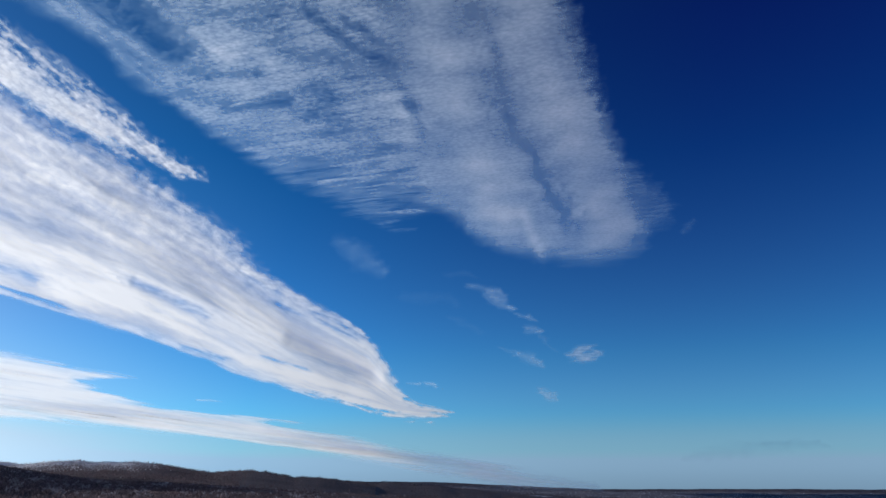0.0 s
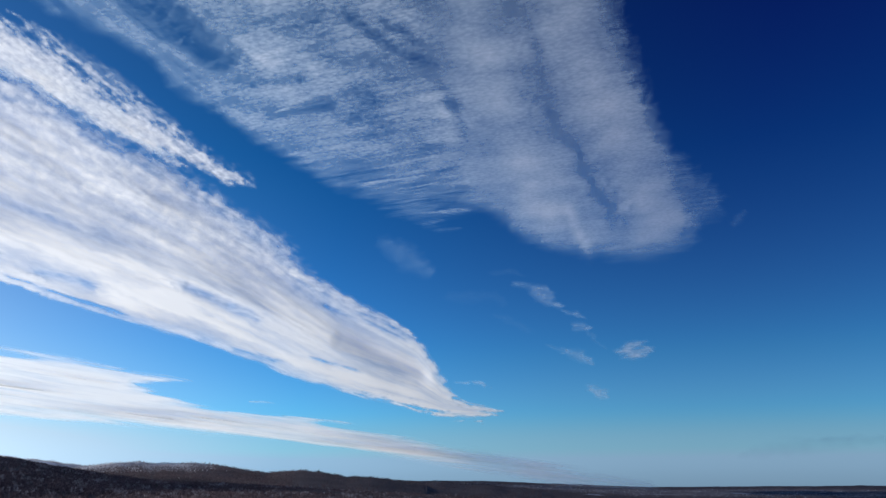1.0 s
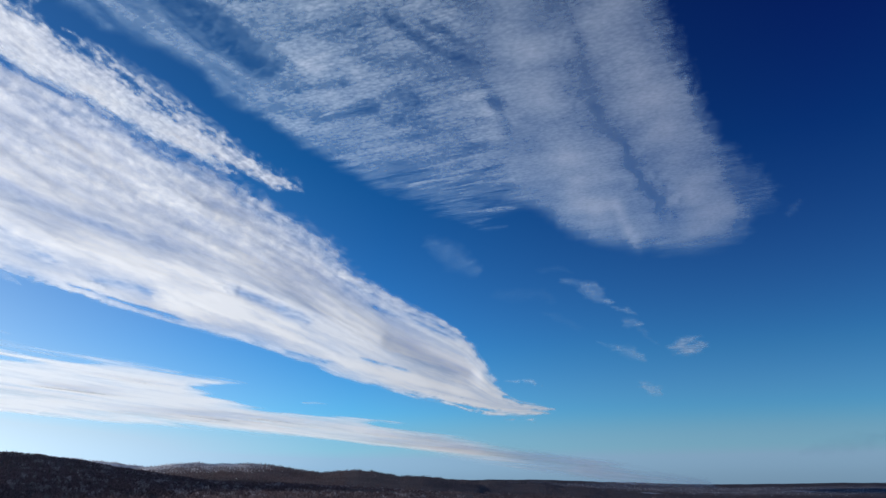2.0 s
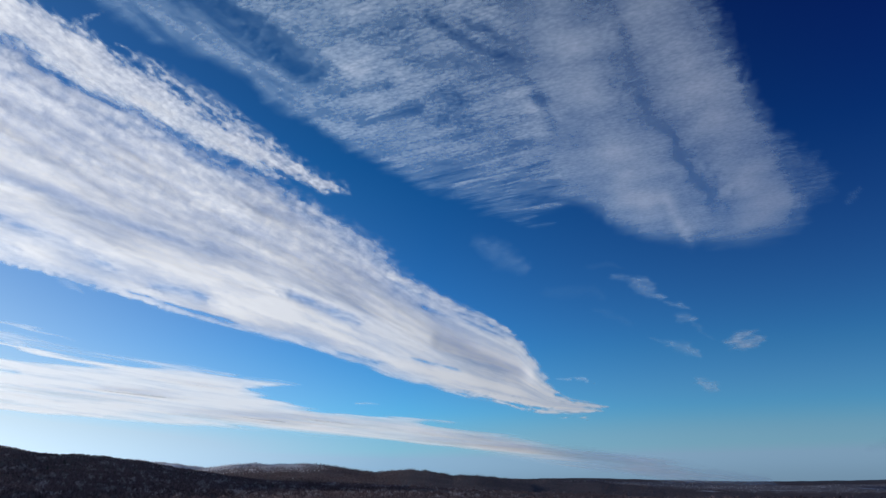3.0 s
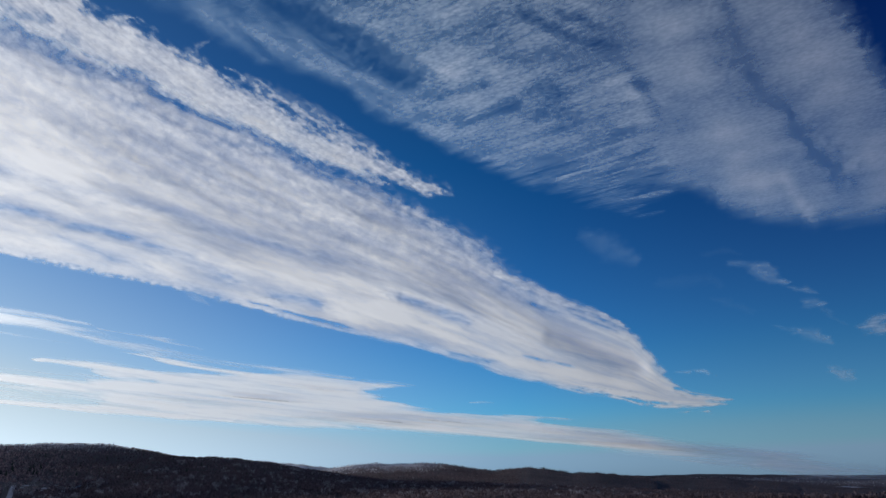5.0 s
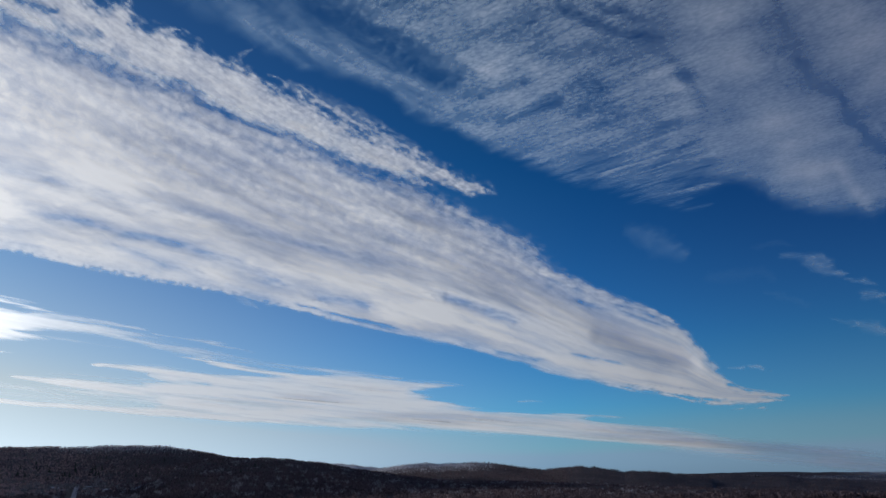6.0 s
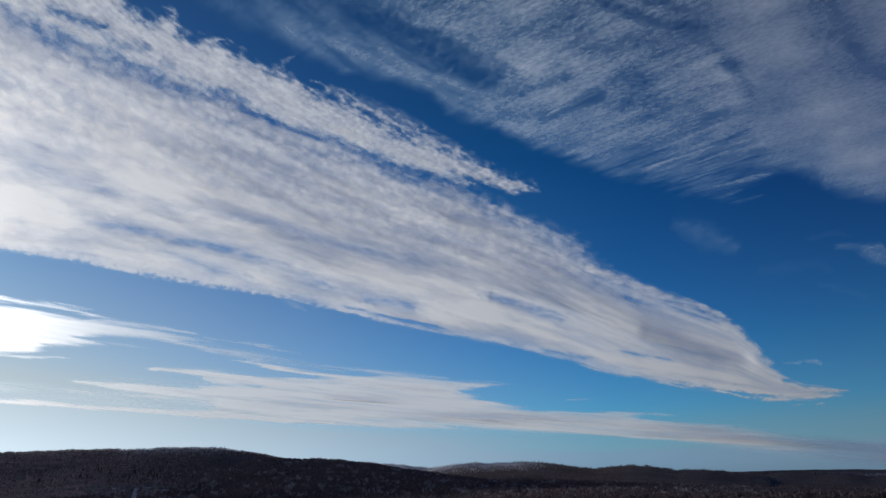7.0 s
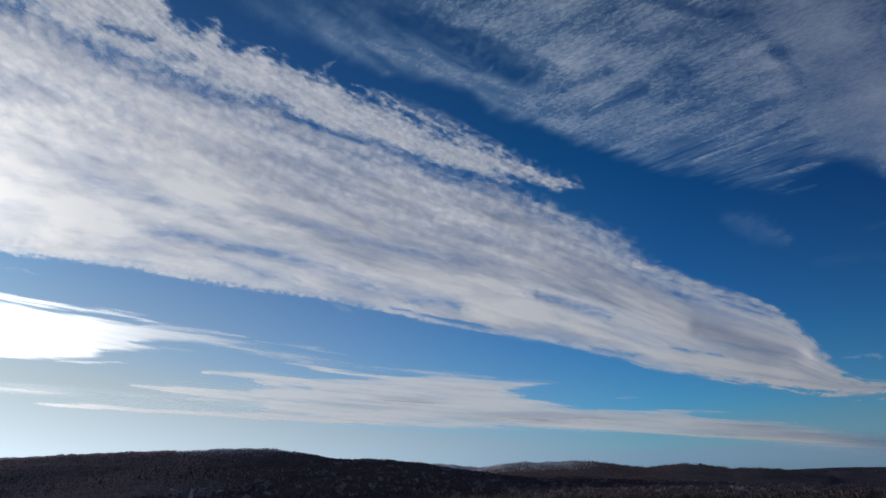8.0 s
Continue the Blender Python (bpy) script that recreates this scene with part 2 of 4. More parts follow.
# paler copy of the bare twigs: glare towards the sun put into their colour
GLARE_TWIGS = rough_material("glare_twigs", [(0.1, (0.19, 0.135, 0.145)), (0.5, (0.36, 0.265, 0.285)), (0.95, (0.52, 0.4, 0.42))], 0.006, by_island=True)
FROST_TWIGS = rough_material("frosted_twigs", [(0.1, (0.27, 0.265, 0.29)), (0.5, (0.46, 0.45, 0.49)), (0.9, (0.86, 0.85, 0.88))], 0.01, by_island=True)

# ---- ground ----
# Ridges: distance, depth of the slope, crest as azimuth and elevation in degrees from the eye's start.
RIDGES = []
RIDGES.append((2600, 900, (75, 66, 61.9, 57, 53, 50.5, 46.2, 44.2, 42.2, 40, 37, 33), (2.2, 2.3, 2.32, 2.43, 2.5, 2.47, 2.52, 2.4, 2.03, 1.55, 1.0, 0.2)))
RIDGES.append((1900, 700, (46, 42, 40.2, 37.8, 35.7, 34.4, 32.3, 30.3, 28.2, 25.7, 23.3, 18, 10), (0.6, 1.45, 1.57, 1.46, 1.27, 1.08, 0.72, 0.34, 0.0, -0.36, -0.62, -1.1, -1.6)))
RIDGES.append((4000, 500, (38, 35, 33.9, 32, 29.9, 29.1, 26), (1.0, 1.18, 1.12, 0.9, 0.6, 0.5, 0.2)))
RIDGES.append((3000, 700, (32, 29.7, 28.7, 27.1, 26.4, 24.3, 21.7, 19.9, 17.9, 16.9, 15), (0.0, 0.36, 0.52, 0.7, 0.74, 0.65, 0.66, 0.46, 0.11, -0.02, -0.3)))
RIDGES.append((2900, 600, (19, 16.9, 16, 14, 12.7, 11.1, 9.9, 8.2, 6.9, 5), (-0.2, -0.02, 0.07, 0.11, -0.04, -0.36, -0.35, -0.49, -0.7, -1.0)))
RIDGES.append((3300, 500, (8, 6.1, 4.4, 3.6, 2.3, 0.2, -1.1, -4), (-0.95, -0.82, -0.74, -0.79, -0.97, -0.98, -1.26, -1.5)))
RIDGES.append((4300, 300, (3, 1, -0.3, -1.1, -3), (-1.05, -0.9, -0.98, -1.18, -1.36)))
RIDGES.append((4850, 250, (0, -3, -6.2, -8.7, -11, -13, -17, -21, -26, -30, -40), (-1.5, -1.38, -1.34, -1.31, -1.38, -1.32, -1.25, -1.19, -1.2, -1.24, -1.32)))
TREE_HEIGHT = 5.0
# hill tops white with rime: azimuth, half width, near and far distance
SNOWY_TOPS = [(26, 5.5, 2380, 3200), (47.2, 4.6, 2100, 2900), (32, 3.5, 3300, 4100), (-15, 22, 3300, 4600)]


def ground_height(az, r):
    """Height of the land at an azimuth in degrees and a distance in metres."""
    az, r = np.asarray(az, float), np.asarray(r, float)
    x, y = -np.sin(np.radians(az)) * r, np.cos(np.radians(az)) * r
    floor = EYE - 31 + 6 * fbm(x / 700, y / 700, 3)
    ahead = smooth(-170, -100, az) * smooth(170, 100, az)       # behind the camera the land evens out
    floor = floor - ahead * (45 * smooth(24, 0, az) * smooth(400, 2300, r) + 45 * smooth(4, -14, az) * smooth(500, 3000, r))
    z = floor
    for d, w, a, e in RIDGES:
        el = np.interp(az, a[::-1], e[::-1], left=-4, right=-4 if a[0] < 70 else e[0]) + 0.045 * fbm(az / 0.9, az * 0 + d / 777, 3, 6.0)
        fade = smooth(-4, -1.9, el) * ahead
        crest = EYE + d * np.tan(np.radians(el)) - TREE_HEIGHT
        dd = (r - d + 60 * fbm(x / 500, y / 500, 2, 5.0))
        bell = np.exp(-(np.where(dd < 0, dd / w, dd / (w * 0.8))) ** 2)
        h = floor + (crest - floor) * bell * np.where(crest > floor, 1, 0) * fade
        z = np.maximum(z, h)
    z = z + 2.0 * fbm(x / 90, y / 90, 3, 2.0) * smooth(200, 800, r)
    return z - 16 * smooth(700, 100, r)


def mesh_object(name, verts, faces, mat, parent=None, smooth_faces=True):
    me = bpy.data.meshes.new(name)
    verts = np.asarray(verts, np.float32)
    faces = np.asarray(faces, np.int32)
    k = faces.shape[1]
    me.vertices.add(len(verts))
    me.vertices.foreach_set("co", verts.ravel())
    me.loops.add(faces.size)
    me.loops.foreach_set("vertex_index", faces.ravel())
    me.polygons.add(len(faces))
    me.polygons.foreach_set("loop_start", np.arange(0, faces.size, k, dtype=np.int32))
    me.polygons.foreach_set("use_smooth", np.full(len(faces), smooth_faces))
    me.update(calc_edges=True)
    me.validate()
    me.materials.append(mat)
    ob = new(name, me)
    ob.parent = parent
    return ob


def grid_faces(nu, nv):
    i = np.arange(nu - 1)[:, None] * nv + np.arange(nv - 1)[None, :]
    i = i.ravel()
    return np.stack([i, i + nv, i + nv + 1, i + 1], 1)


az_ticks = np.concatenate([np.arange(-180, -45, 5.0), np.arange(-45, 85, 0.25), np.arange(85, 180.1, 5.0)])
r_ticks = np.concatenate([[0.001, 60, 150, 300, 450], np.arange(600, 5400, 30.0), [6000, 8000, 12000]])
AZ, RR = np.meshgrid(az_ticks, r_ticks, indexing="ij")
Z = ground_height(AZ, RR)
verts = np.stack([-np.sin(np.radians(AZ)) * RR, np.cos(np.radians(AZ)) * RR, Z], -1).reshape(-1, 3)
ground = mesh_object("ground", verts, grid_faces(*AZ.shape)[:, ::-1], FLOOR_LEAVES)
at = ground.data.attributes.new("rime", 'FLOAT', 'POINT')
rime = np.zeros(AZ.shape)
for a, w, r0, r1 in SNOWY_TOPS:
    rime = np.maximum(rime, (0.2 if a < 0 else 1.0) * smooth(1.2, 0.5, np.abs(AZ - a) / w) * smooth(r0, 0.5 * (r0 + r1), RR) * smooth(r1 + 200, r1, RR))
at.data.foreach_set("value", np.clip(rime * (0.9 + 0.5 * fbm(AZ / 1.2, RR / 120, 3, 8.0)), 0, 1).astype(np.float32).ravel())
tagged(ground, "rolling wooded land with brown frozen leaf litter and snow patches", "ground", kind="structure")


# ---- woods ----
def bare_tree_mesh(rng, blades=5):
    """One leafless tree, a metre high: a thin stem and a vase of twig sprays."""
    v, f = [], []

    def tri(a, b, c):
        k = len(v)
        v.extend([a, b, c])
        f.append((k, k + 1, k + 2))
    tri((-0.02, 0, 0), (0.02, 0, 0), (0, 0, 0.7))
    tri((0, -0.02, 0), (0, 0.02, 0), (0, 0, 0.7))
    for k in range(blades):
        a = rng.uniform(0, 2 * math.pi)
        lean = rng.uniform(0.08, 0.36)
        z0, z1 = rng.uniform(0.2, 0.55), rng.uniform(0.65, 1.0)
        w = rng.uniform(0.06, 0.13)
        p = np.array((math.cos(a) * lean * 0.3, math.sin(a) * lean * 0.3, z0))
        q = np.array((math.cos(a) * lean, math.sin(a) * lean, z1 - lean * 0.6))
        s = np.array((-math.sin(a), math.cos(a), 0)) * w
        t = np.array((math.cos(a), math.sin(a), 0)) * w
        tri(p, q + s, q - s * 0.6 + (0, 0, 0.1))
        tri(p, q + t + (0, 0, 0.06), q - t * 0.8)
    return np.array(v), np.array(f)


def woods(name, az, r, height, mat, label, seed):
    rng = np.random.RandomState(seed)
    kinds = [bare_tree_mesh(rng) for _ in range(6)]
    zz = ground_height(az, r)
    x, y = -np.sin(np.radians(az)) * r, np.cos(np.radians(az)) * r
    pick = rng.randint(0, len(kinds), len(az))
    vs, fs, base = [], [], 0
    for k, (v, f) in enumerate(kinds):
        i = np.where(pick == k)[0]
        a = rng.rand(len(i)) * 2 * np.pi
        h = height[i]
        c, s = np.cos(a)[:, None], np.sin(a)[:, None]
        wide = (h * rng.uniform(0.9, 1.4, len(i)))[:, None]
        px = (v[None, :, 0] * c - v[None, :, 1] * s) * wide + x[i][:, None]
        py = (v[None, :, 0] * s + v[None, :, 1] * c) * wide + y[i][:, None]
        pz = v[None, :, 2] * h[:, None] + zz[i][:, None] - 0.3
        vs.append(np.stack([px, py, pz], -1).reshape(-1, 3))
        fs.append((f[None] + base + (np.arange(len(i)) * len(v))[:, None, None]).reshape(-1, 3))
        base += len(i) * len(v)
    ob = mesh_object(name, np.concatenate(vs), np.concatenate(fs), mat, smooth_faces=False)
    return tagged(ob, label, "woods", kind="stuff")


rng = np.random.RandomState(11)
N = 115000
waz, wr = rng.uniform(-38, 72, N), rng.uniform(650, 4900, N)
more = rng.rand(N) < 0.3       # thicker woods on the near slopes
waz[more], wr[more] = rng.uniform(15, 70, more.sum()), rng.uniform(1000, 2700, more.sum())
frost = (0.5 * fbm(waz / 2.0, wr / 260, 3, 3.0) + rng.normal(0, 0.3, N) > 1.2)
grey = (0.9 * fbm(waz / 1.3, wr / 130, 3, 13.0) + rng.normal(0, 0.22, N) > 0.52) & (wr < 1750) & (wr > 900) & (waz > 6) & ~frost
hill_top, rimed = np.zeros(N, bool), np.zeros(N, bool)
for a, w, r0, r1 in SNOWY_TOPS:
    rimed |= (np.abs(waz - a) < 0.9 * w) & (wr > r0 + 0.3 * (r1 - r0)) & (wr < r1)
    hill_top |= (np.abs(waz - a) < w) & (wr > r0) & (wr < r1) & (rng.rand(N) < (0.3 if a < 0 else 0.95) * (1.3 - ((waz - a) / w) ** 2) * np.clip((wr - r0) / (0.5 * (r1 - r0)), 0.25, 1) * np.clip(0.75 + 1.3 * fbm(waz / 0.7 + wr / 350, wr / 90, 3, 21.0), 0.1, 1.2))
frost = frost | hill_top
wh = rng.uniform(4.0, 6.6, N) * np.interp(wr, (900, 1500), (1.5, 1.0))
# the track and the clearings beside it stay bare
open_land = (np.abs(waz - 50.3) < 0.4) & (wr < 1450) | (np.abs(waz - 50.6) < 2.6) & (wr > 1280) & (wr < 1470) & (rng.rand(N) < 0.7)
open_land |= rimed & ~hill_top & (rng.rand(N) < 0.8)
waz, wr, wh, frost, grey = (q[~open_land] for q in (waz, wr, wh, frost, grey & ~frost))
# woods towards the sun get the paler twigs, with glare painted into them
glared = (rng.rand(len(waz)) < 0.95 * smooth(43, 56, waz + 2.5 * fbm(waz / 3, wr / 200, 3, 17.0))) & (wr > 1250) & ~frost & ~grey
bare = ~frost & ~grey & ~glared
woods("bare_woods", waz[bare], wr[bare], wh[bare], BARE_TWIGS, "leafless brown winter woods covering the hills", 1)
woods("glare_woods", waz[glared], wr[glared], wh[glared], GLARE_TWIGS, "leafless purple-brown winter woods on the slope, paled for sun glare", 4)
woods("rimed_woods", waz[grey], wr[grey], 1.1 * wh[grey], GREY_TWIGS, "stands of leafless trees with pale grey rimed crowns", 3)
woods("frosted_woods", waz[frost], wr[frost], wh[frost], FROST_TWIGS, "leafless winter woods white with hoarfrost", 2)

# ---- single trees, snow track ----
def land(az, r):
    """The place on the ground at an azimuth and a distance."""
    a = radians(az)
    return Vector((-math.sin(a) * r, math.cos(a) * r, float(ground_height(az, r))))


def part(name, verts, faces, mat, parent, label=""):
    me = bpy.data.meshes.new(name)
    me.from_pydata([tuple(v) for v in verts], [], faces)
    me.update()
    me.materials.append(mat)
    ob = new(name, me)
    ob.parent = parent
    return tagged(ob, label)


def tube(points, radii, sides=6):
    """A tapering stem along points."""
    v, f = [], []
    for k, (p, r) in enumerate(zip(points, radii)):
        for s in range(sides):
            a = 2 * math.pi * s / sides
            v.append((p[0] + r * math.cos(a), p[1] + r * math.sin(a), p[2]))
        if k:
            for s in range(sides):
                i, j = (k - 1) * sides + s, (k - 1) * sides + (s + 1) % sides
                f.append((i, j, j + sides, i + sides))
    return v, f


def make_spruce(rng):
    """A spruce of one metre: stem and drooping tiers of uneven boughs."""
    root = new("spruce_tree")
    part("trunk", *tube([(0, 0, 0), (0.004, 0, 0.5), (0, 0, 0.97)], [0.022, 0.013, 0.003]), BARK, root)
    v, f = [], []
    tiers = 11
    for k in range(tiers):
        z = 0.12 + 0.84 * k / tiers
        reach = 0.21 * (1 - k / tiers) ** 0.85 + 0.02
        boughs = 11 - k // 2
        turn = rng.uniform(0, 6.28)
        for b in range(boughs):
            a = turn + 2 * math.pi * b / boughs + rng.uniform(-0.2, 0.2)
            l = reach * rng.uniform(0.65, 1.2)
            w = l * 0.34
            c, s = math.cos(a), math.sin(a)
            i = len(v)
            v += [(0, 0, z + 0.05), (c * l * 0.55 - s * w, s * l * 0.55 + c * w, z - 0.02), (c * l, s * l, z - 0.05 - 0.15 * l),
                  (c * l * 0.55 + s * w, s * l * 0.55 - c * w, z - 0.02), (c * l * 0.5, s * l * 0.5, z - 0.06)]
            f += [(i, i + 1, i + 2), (i, i + 2, i + 3), (i + 1, i + 4, i + 2), (i + 2, i + 4, i + 3)]
    part("crown", v, f, SPRUCE, root, "dark green needle boughs")
    return root


def make_bare_tree(rng):
    """A leafless broad-crowned tree of one metre."""
    root = new("bare_tree")
    part("trunk", *tube([(0, 0, 0), (0.01, 0, 0.25), (0, 0.01, 0.6), (0, 0, 0.85)], [0.022, 0.017, 0.009, 0.003]), BARK, root)
    v, f = [], []
    tips = []
    for k in range(9):
        a = k * 2.4 + rng.uniform(-0.4, 0.4)
        z0 = 0.28 + 0.055 * k
        l = rng.uniform(0.2, 0.34) * (1.1 - 0.06 * k)
        p0 = Vector((0, 0, z0))
        p2 = p0 + Vector((math.cos(a) * l, math.sin(a) * l, l * 0.9))
        p1 = p0.lerp(p2, 0.5) + Vector((0, 0, -0.03))
        tv, tf = tube([p0, p1, p2], [0.009, 0.006, 0.002], 4)
        f += [tuple(i + len(v) for i in q) for q in tf]
        v += tv
        tips += [p1.lerp(p2, t) for t in (0.2, 0.6, 1.0)]
    tips += [Vector((0, 0, z)) for z in (0.7, 0.8, 0.88)]
    part("limbs", v, f, BARK, root)
    v, f = [], []
    for tip in tips:
        for k in range(9):
            d = Vector((rng.uniform(-1, 1), rng.uniform(-1, 1), rng.uniform(-0.1, 1.3))).normalized() * rng.uniform(0.07, 0.15)
            side = d.cross(Vector((rng.uniform(-1, 1), rng.uniform(-1, 1), rng.uniform(-1, 1)))).normalized() * 0.014
            i = len(v)
            v += [tip, tip + d * 0.7 + side, tip + d, tip + d * 0.6 - side]
            f += [(i, i + 1, i + 2), (i, i + 2, i + 3)]
    part("crown", v, f, GREY_TWIGS, root, "fine bare twigs pale with frost")
    return root


rng = random.Random(5)


def plant(kinds, rows, label, category, group):
    for k, (az, r, h) in enumerate(rows):
        m = Matrix.Translation(land(az, r) - Vector((0, 0, 0.3))) @ Matrix.Rotation(rng.uniform(0, 6.28), 4, 'Z')
        ob = kinds[k % len(kinds)] if k < len(kinds) else copy_thing(kinds[k % len(kinds)], Matrix.Identity(4))
        ob.matrix_basis = m @ Matrix.Diagonal((h, h, h, 1))
        tagged(ob, label, category, group)


def scatter(n, az0, az1, r0, r1, h0, h1):
    return [(rng.uniform(az0, az1), rng.uniform(r0, r1), rng.uniform(h0, h1)) for _ in range(n)]


ridge_rows = [(44.3, 2590, 19), (44.55, 2600, 16), (44.9, 2610, 14), (37.8, 1890, 15), (37.3, 1890, 12), (36.2, 1895, 11), (38.6, 1900, 11), (35.4, 1890, 12), (34.2, 1890, 11),
              (21.25, 2990, 18), (20.95, 2990, 16), (20.7, 2990, 13), (17.1, 2980, 12), (2.1, 3290, 19), (1.9, 3290, 17), (1.6, 3290, 15), (0.9, 3290, 14), (0.5, 3300, 13)]
ridge_rows += scatter(14, 10.8, 13.2, 2850, 2900, 11, 16) + scatter(10, 7, 10, 2850, 2900, 10, 14) + scatter(12, 46, 56, 2560, 2620, 10, 14) + scatter(8, 33, 39, 1870, 1900, 9, 13)
plant([make_spruce(rng) for _ in range(4)], [(a, r, 0.62 * h) for a, r, h in ridge_rows], "dark spruce standing out on the wooded ridge line", "tree", "ridge spruces")
slope_rows = scatter(22, 48, 56.5, 1600, 1800, 15, 22) + scatter(34, 40, 62, 1500, 2300, 11, 17) + scatter(16, 10, 40, 1300, 2000, 10, 15)
plant([make_spruce(rng) for _ in range(3)], [(a, r, 0.66 * h) for a, r, h in slope_rows], "dark green spruce among leafless woods on the slope", "tree", "slope spruces")
near_rows = scatter(40, 46.5, 53.5, 1240, 1385, 8, 12) + scatter(60, -6, 36, 1000, 1600, 6, 9) + scatter(70, 18, 42, 880, 1250, 8, 11) + scatter(30, 30, 62, 1100, 1700, 6, 9)
plant([make_bare_tree(rng) for _ in range(5)], near_rows, "leafless broad-crowned tree, twigs grey with frost, in brown woods", "tree", "frosted trees")

# a straight snow-covered track up the slope
rr = np.arange(1150, 1440, 10.0)
v, f = [], []
for k, r in enumerate(rr):
    az = 50.22 - 0.24 * (r - 1150) / 290
    for side in (-1, -0.4, 0.4, 1):
        p = land(az + side * math.degrees(3.4 / r), r)
        v.append(p + Vector((0, 0, 0.5 + (0.2 if abs(side) < 1 else 0))))
    if k:
        i = 4 * k
        f += [(i - 4 + j, i - 3 + j, i + 1 + j, i + j) for j in range(3)]
track = part("track", v, f, SHADED_SNOW, None)
tagged(track, "straight snow-covered forest track climbing the slope", "road", kind="structure")

# snow lying in clearings beside the track
rng = random.Random(9)
for az, r, wide, deep in ((51.3, 1390, 9, 24), (49.2, 1400, 14, 18), (52.4, 1330, 6, 16), (48.2, 1340, 7, 20), (50.9, 1345, 5, 14), (49.5, 1360, 5, 12), (52.0, 1415, 12, 12), (47.6, 1410, 8, 12), (53.2, 1400, 6, 12), (46.6, 1330, 16, 26), (45.6, 1370, 12, 20), (47.2, 1290, 14, 22), (48.6, 1300, 10, 20), (44.6, 1320, 12, 18),
                          (-7.5, 3300, 60, 22), (-12, 3900, 110, 30), (-18, 4200, 140, 30), (-24, 3700, 110, 26), (33, 3800, 60, 120)):
    v = [land(az, r) + Vector((0, 0, 0.8))]
    n, phase = 44, rng.uniform(0, 50)
    for k in range(n):
        a = 2 * math.pi * k / n
        s = 0.75 + 0.55 * float(fbm(np.array(phase + 1.6 * math.cos(a)), np.array(1.6 * math.sin(a)), 3))      # a ragged rim
        v.append(land(az + math.degrees(math.cos(a) * wide * s / r), r + math.sin(a) * deep * s) + Vector((0, 0, 0.8)))
    f = [(0, 1 + k, 1 + (k + 1) % n) for k in range(n)]
    tagged(part("snow_patch", v, f, SNOW if r > 1500 else SHADED_SNOW, None), "patch of snow in a clearing of the woods", "snow", "snow patches")

# ---- clouds ----
DOME_FLAT, DOME_UP = 4700.0, 3700.0


def dome(az, el, lift=0.0):
    """A place on the cloud layer, by azimuth and elevation from the start."""
    a, e = np.radians(az), np.radians(el)
    d = np.stack([-np.sin(a) * np.cos(e), np.cos(a) * np.cos(e), np.sin(e)], -1)
    r = 1 / np.sqrt((np.cos(e) / DOME_FLAT) ** 2 + (np.sin(e) / DOME_UP) ** 2) + lift
    return d * r[..., None] + np.array([0, 0, EYE])


def inside(poly, x, y):
    """Signed distance to an outline, in degrees; positive inside."""
    p = np.array(poly, float).reshape(-1, 2)
    best = np.full(x.shape, 1e9)
    odd = np.zeros(x.shape, bool)
    for (ax, ay), (bx, by) in zip(p, np.roll(p, -1, 0)):
        ex, ey = bx - ax, by - ay
        t = np.clip(((x - ax) * ex + (y - ay) * ey) / (ex * ex + ey * ey + 1e-9), 0, 1)
        best = np.minimum(best, np.hypot(x - ax - t * ex, y - ay - t * ey))
        cross = ((ay > y) != (by > y)) & (x < ex * (y - ay) / (ey if abs(ey) > 1e-9 else 1e-9) + ax)
        odd ^= cross
    return np.where(odd, best, -best)


def along(line, x, y):
    """Distance from a line of points, and how far along it (0 to 1) the nearest place lies."""
    p = np.array(line, float).reshape(-1, 2)
    best, where = np.full(x.shape, 1e9), np.zeros(x.shape)
    n = len(p) - 1
    for k in range(n):
        (ax, ay), (bx, by) = p[k], p[k + 1]
        ex, ey = bx - ax, by - ay
        t = np.clip(((x - ax) * ex + (y - ay) * ey) / (ex * ex + ey * ey), 0, 1)
        d = np.hypot(x - ax - t * ex, y - ay - t * ey)
        near = d < best
        best, where = np.where(near, d, best), np.where(near, (k + t) / n, where)
    return best, where


def stroke(x, y, line, widths, soft=0.6, fade=0.0):
    """A tapering streak: 1 in its middle, 0 beyond its half width; it may fade in along its start."""
    d, t = along(line, x, y)
    if fade:
        w = np.interp(t, np.linspace(0, 1, len(widths)), widths)
        return smooth(1.0, 1.0 - soft, d / w) * smooth(0.0, fade, t)
    w = np.interp(t, np.linspace(0, 1, len(widths)), widths)
    return smooth(1.0, 1.0 - soft, d / w)


def ridge(x, y, line, width):
    d, t = along(line, x, y)
    return np.exp(-(d / width) ** 2) * smooth(-0.02, 0.12, t) * smooth(1.02, 0.88, t)


def plan(az, el):
    e = np.radians(np.maximum(el, 1.2))
    return -np.sin(np.radians(az)) / np.tan(e), np.cos(np.radians(az)) / np.tan(e)


def spot(az, el, a, e, wide, high):
    return np.exp(-((az - a) / wide) ** 2 - ((el - e) / high) ** 2)


